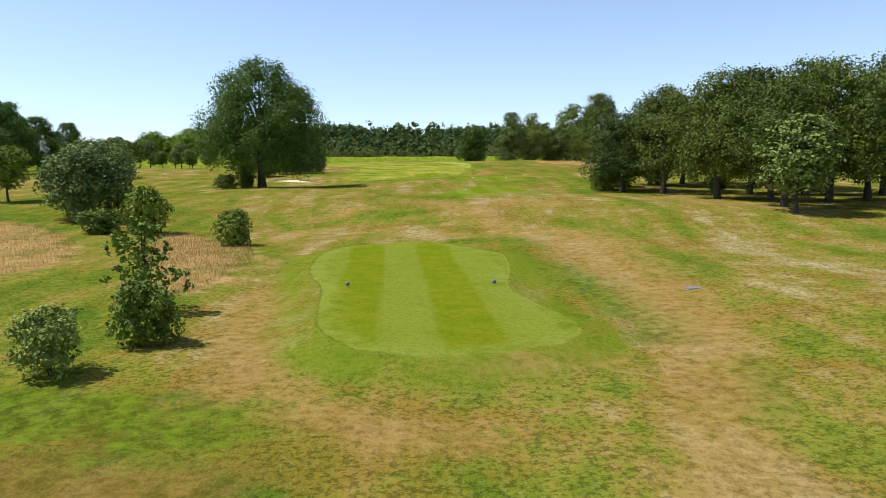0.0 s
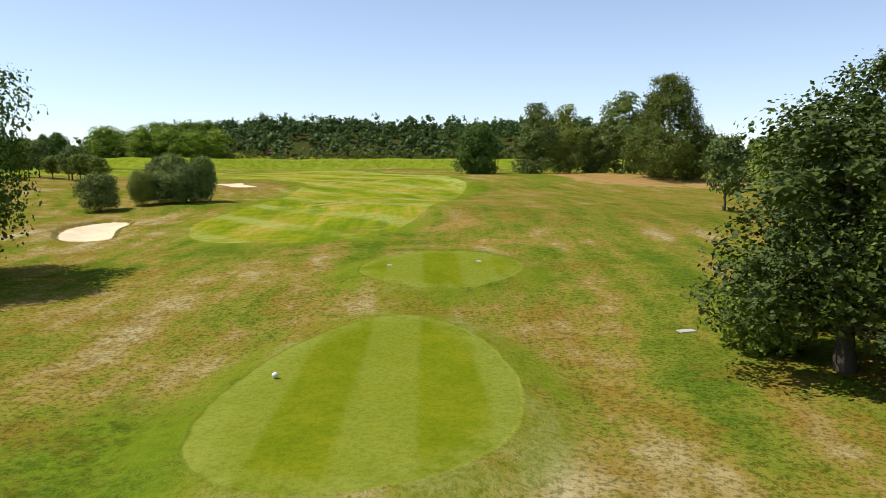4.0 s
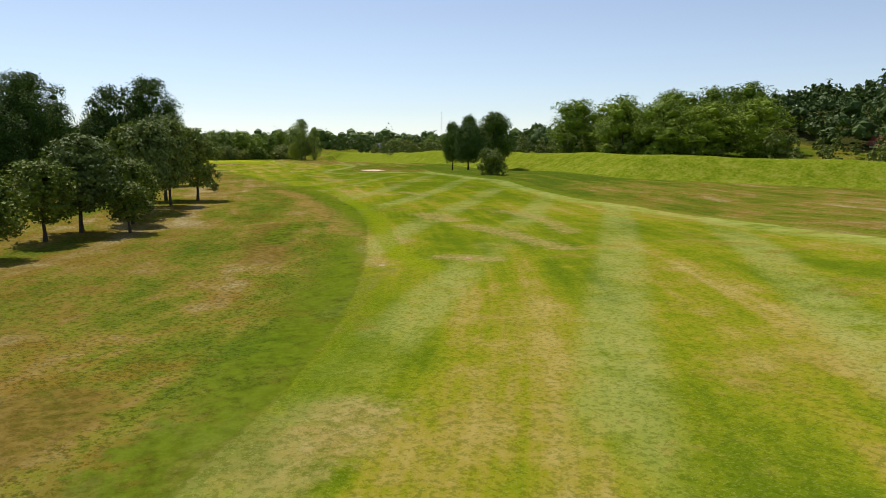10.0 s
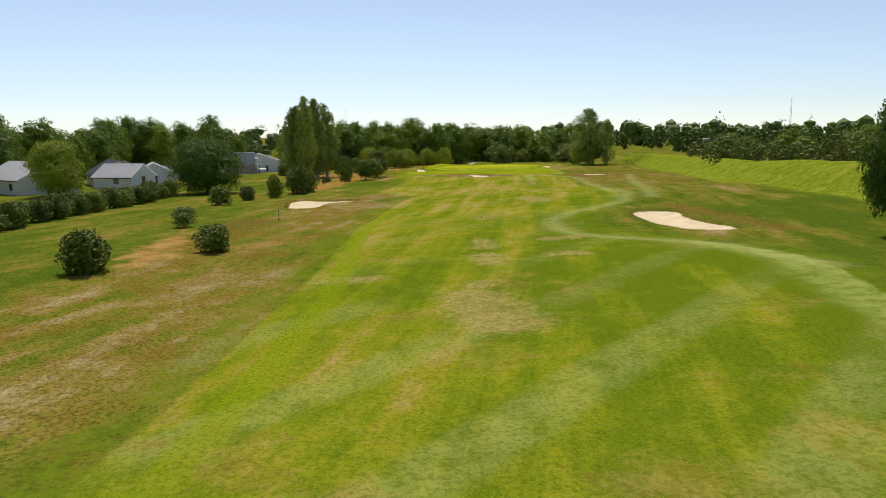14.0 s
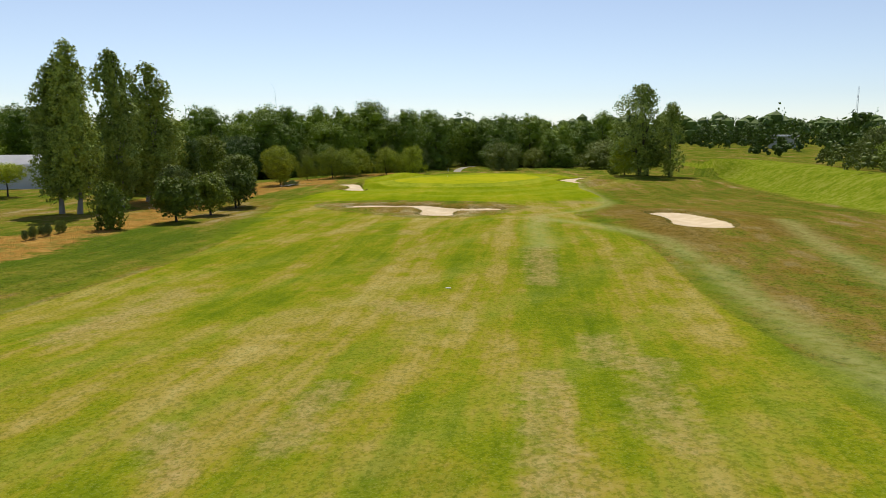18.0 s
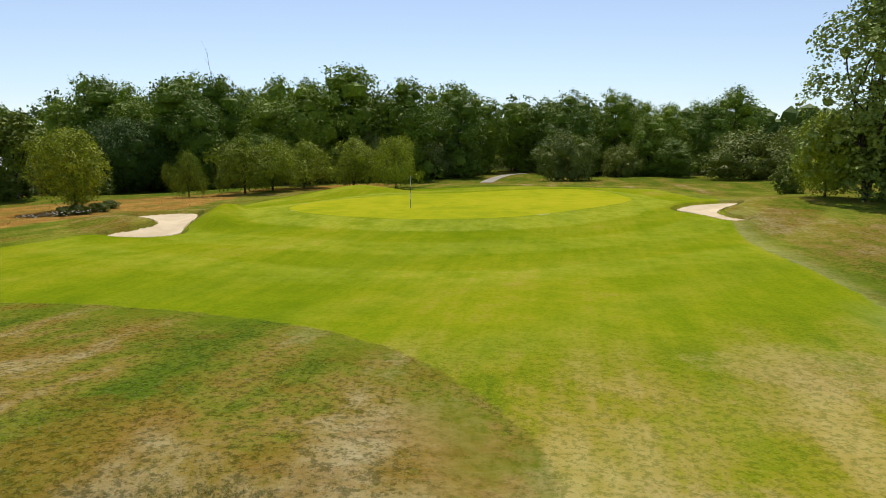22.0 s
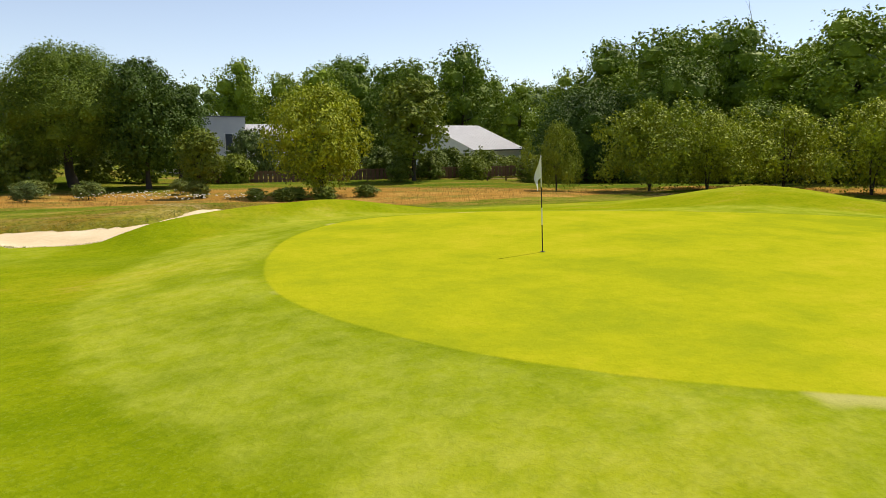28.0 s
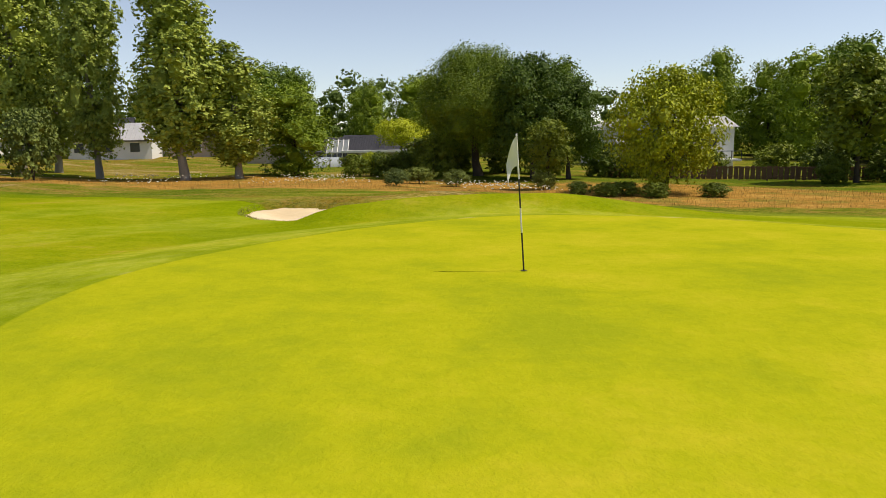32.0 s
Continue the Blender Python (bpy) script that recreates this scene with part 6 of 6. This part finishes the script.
# garden hedge: clipped shrubs in a row
for k in range(17):
    x, y = -147 - 2.45 * k, 185.6 + 0.56 * k + 0.4 * math.sin(k * 2.1)
    stand((BUSH[0], BUSH[1], GREYBUSH[0])[(k * 7) % 3], x, y, 1.9 + 0.5 * math.sin(k * 1.9) ** 2, 2.7, label="clipped garden hedge shrub beside the course", group="garden hedge shrubs")
for x, y, h, w, p in ((-263.2, 215.0, 1.8, 2.2, BUSH[0]), (-265.3, 214.0, 1.9, 2.2, BUSH[2]), (-267.0, 213.6, 1.9, 2.4, BUSH[1]), (-242.7, 224.5, 4.6, 4.2, GREYBUSH[0]), (-306.0, 223.5, 2.2, 3.0, BUSH[1]), (-302.0, 222.0, 2.2, 2.8, BUSH[0]),
                      (-311.5, 226.5, 2.6, 3.6, BUSH[2]), (-298.0, 222.5, 2.0, 2.4, BUSH[1]), (-289.0, 213.0, 4.4, 4.6, GREYBUSH[1])):
    stand(p, x, y, h, w, label="rounded evergreen shrub at the garden edge", group="garden shrubs")
for x, y, h, w in ((-308.0, 218.0, 3.0, 4.0), (-313.5, 217.4, 3.0, 4.2), (-322.9, 216.3, 2.9, 4.6), (-318.0, 216.5, 2.4, 3.2), (-304.5, 219.5, 2.6, 3.4), (-271.5, 212.5, 3.2, 4.0), (-275.5, 213.0, 2.6, 3.6), (-279.0, 213.5, 3.4, 4.0),
                   (-283.5, 214.0, 2.8, 3.4), (-286.0, 215.5, 2.4, 3.2), (-268.5, 211.5, 2.8, 3.4), (-297.0, 215.5, 2.8, 3.6), (-301.0, 216.0, 3.0, 4.0), (-292.5, 213.5, 2.2, 3.0)):
    stand(BUSH[int(-x) % 3], x, y, h, w, label="dark clipped evergreen in a garden hedge", group="garden hedge shrubs")
stand(SAPLING, -310.3, 220.3, 3.6, 1.2, label="slim dark cypress beside the white house")
PARASOL = model("parasol_tree", "umbrella", 4.5, 5.4, 0.48, 60, 46, "lime", 0.12, 121, solid=0.3, girth=0.03, limbs=9, ragged=0.3, lobes=22, tall=0.5, label="flat-topped bright green garden tree on a slim trunk")
stand(PARASOL, -266.3, 199.0, 4.5, 5.4)


def dead_tree(x, y, h):
    rng = np.random.default_rng(5)
    verts, faces = [], []

    def limb(p, d, length, r, depth):
        line, q = [p], p
        for _ in range(4):
            d = d + rng.normal(scale=0.12, size=3)
            d = d / np.linalg.norm(d)
            q = q + d * length / 4
            line.append(q)
        v, f = tube(line, [r * (1 - 0.17 * k) for k in range(5)], 5)
        faces.extend([tuple(i + len(verts) for i in face) for face in f])
        verts.extend(v)
        if depth:
            for k in range(4):
                limb(line[1 + k % 4], d + rng.normal(scale=0.45, size=3) + (0, 0, 0.3), length * 0.3, r * 0.4, depth - 1)

    limb(np.array((0.0, 0.0, -0.3)), np.array((0.02, 0.0, 1.0)), h, 0.10, 2)
    ob = part("dead_tree", mesh_np("dead_tree", verts, faces), PALE_BARK)
    ob.matrix_basis = pose(x, y, ground_z(x, y))
    tagged(ob, "bare dead tree rising above the wood", "tree")


dead_tree(-337.5, 236.0, 16.0)
dead_tree(-342.0, 188.0, 15.0)


# ---- tall dry grass ----
def tall_grass(name, outlines, count, high, colours, seed, label, inset=-0.6):
    rng = np.random.default_rng(seed)
    pts = []
    for poly in outlines:
        lo, hi = poly.min(0), poly.max(0)
        p = rng.uniform(lo, hi, (count, 2))
        pts.append(p[signed(p[:, 0], p[:, 1], poly, 3) > inset])
    p = np.concatenate(pts)
    n = len(p)
    z = ground_height(p[:, 0], p[:, 1])
    h = high * rng.uniform(0.5, 1.2, n)
    a = rng.uniform(0, 2 * math.pi, n)
    lean = rng.uniform(0.05, 0.4, n) * h
    base = np.stack([p[:, 0], p[:, 1], z - 0.03], 1)
    across = np.stack([np.cos(a), np.sin(a), 0 * a], 1) * (0.004 + 0.006 * rng.uniform(0, 1, n))[:, None]
    tip = base + np.stack([lean * np.cos(a + 1.3), lean * np.sin(a + 1.3), h], 1)
    mid = base * 0.4 + tip * 0.6 - np.stack([0.1 * lean * np.cos(a), 0.1 * lean * np.sin(a), 0 * a], 1)
    verts = np.stack([base - across, base + across, mid + across * 0.8, tip, mid - across * 0.8], 1).reshape(-1, 3)
    k = 5 * np.arange(n)[:, None]
    faces = np.concatenate([k + (0, 1, 2), k + (0, 2, 4), k + (4, 2, 3)], 1).reshape(-1, 3)
    ob = part(name, mesh_np(name, verts, faces), leaf_material(name + "_blades", *colours, 0.4, False))
    tagged(ob, label, "grass", kind="stuff")


STRAW = ((0.38, 0.20, 0.06), (0.62, 0.38, 0.14))
tall_grass("dry_grass", FESCUE[:2], 22000, 0.18, STRAW, 61, "tall russet dry grass beside the tee")
tall_grass("fescue_grass", FESCUE[2:3], 14000, 0.18, STRAW, 62, "tall russet dry grass under the birches")
tall_grass("meadow_grass", FESCUE[3:4], 80000, 0.17, STRAW, 63, "tall russet meadow grass between course and gardens")


# weeds and white flowers in the dry meadow
for x, y, w in ((-267.3, 229.7, 2.2), (-276.0, 231.2, 2.0), (-268.6, 225.1, 2.6), (-271.0, 227.4, 2.4), (-276.5, 227.3, 1.8)):
    stand(GREYBUSH[int(-y) % 2], x, y, 0.8 + 0.1 * w, w * 0.75, label="low clump of green weeds in dry grass", group="weed clumps in the meadow")


def meadow_flowers():
    rng = np.random.default_rng(8)
    p = rng.uniform((-305, 216), (-236, 246), (9000, 2))
    p = p[signed(p[:, 0], p[:, 1], FESCUE[3], 3) > 0.4]
    p = p[(p[:, 0] > -279) & (np.sin(p[:, 0] * 0.55 + 1) + np.sin(p[:, 1] * 0.8) + 0.6 * rng.normal(size=len(p)) > 1.1)]
    c = np.stack([p[:, 0], p[:, 1], ground_height(p[:, 0], p[:, 1]) + rng.uniform(0.22, 0.5, len(p))], 1)
    ob = part("meadow_flowers", mesh_np("meadow_flowers", *boughs(c, rng.uniform(0.035, 0.08, len(c)), np.full(len(c), 2.0), 0.03, rng, tall=0.4, solid=1.0, per=2)), plain("white_petals", (0.74, 0.72, 0.62), 0.8, 0.1))
    tagged(ob, "white and cream wild flowers scattered in dry meadow grass", "flowers", kind="stuff")


meadow_flowers()

stand(LIME, -264.4, 213.4, 1.9, 1.8, label="yellow variegated shrub in a garden hedge")

# models that stand nowhere
for ob in [o for o in scene.objects if o.name in SIZE and o.name not in used]:
    for child in list(ob.children):
        bpy.data.objects.remove(child)
    bpy.data.objects.remove(ob)
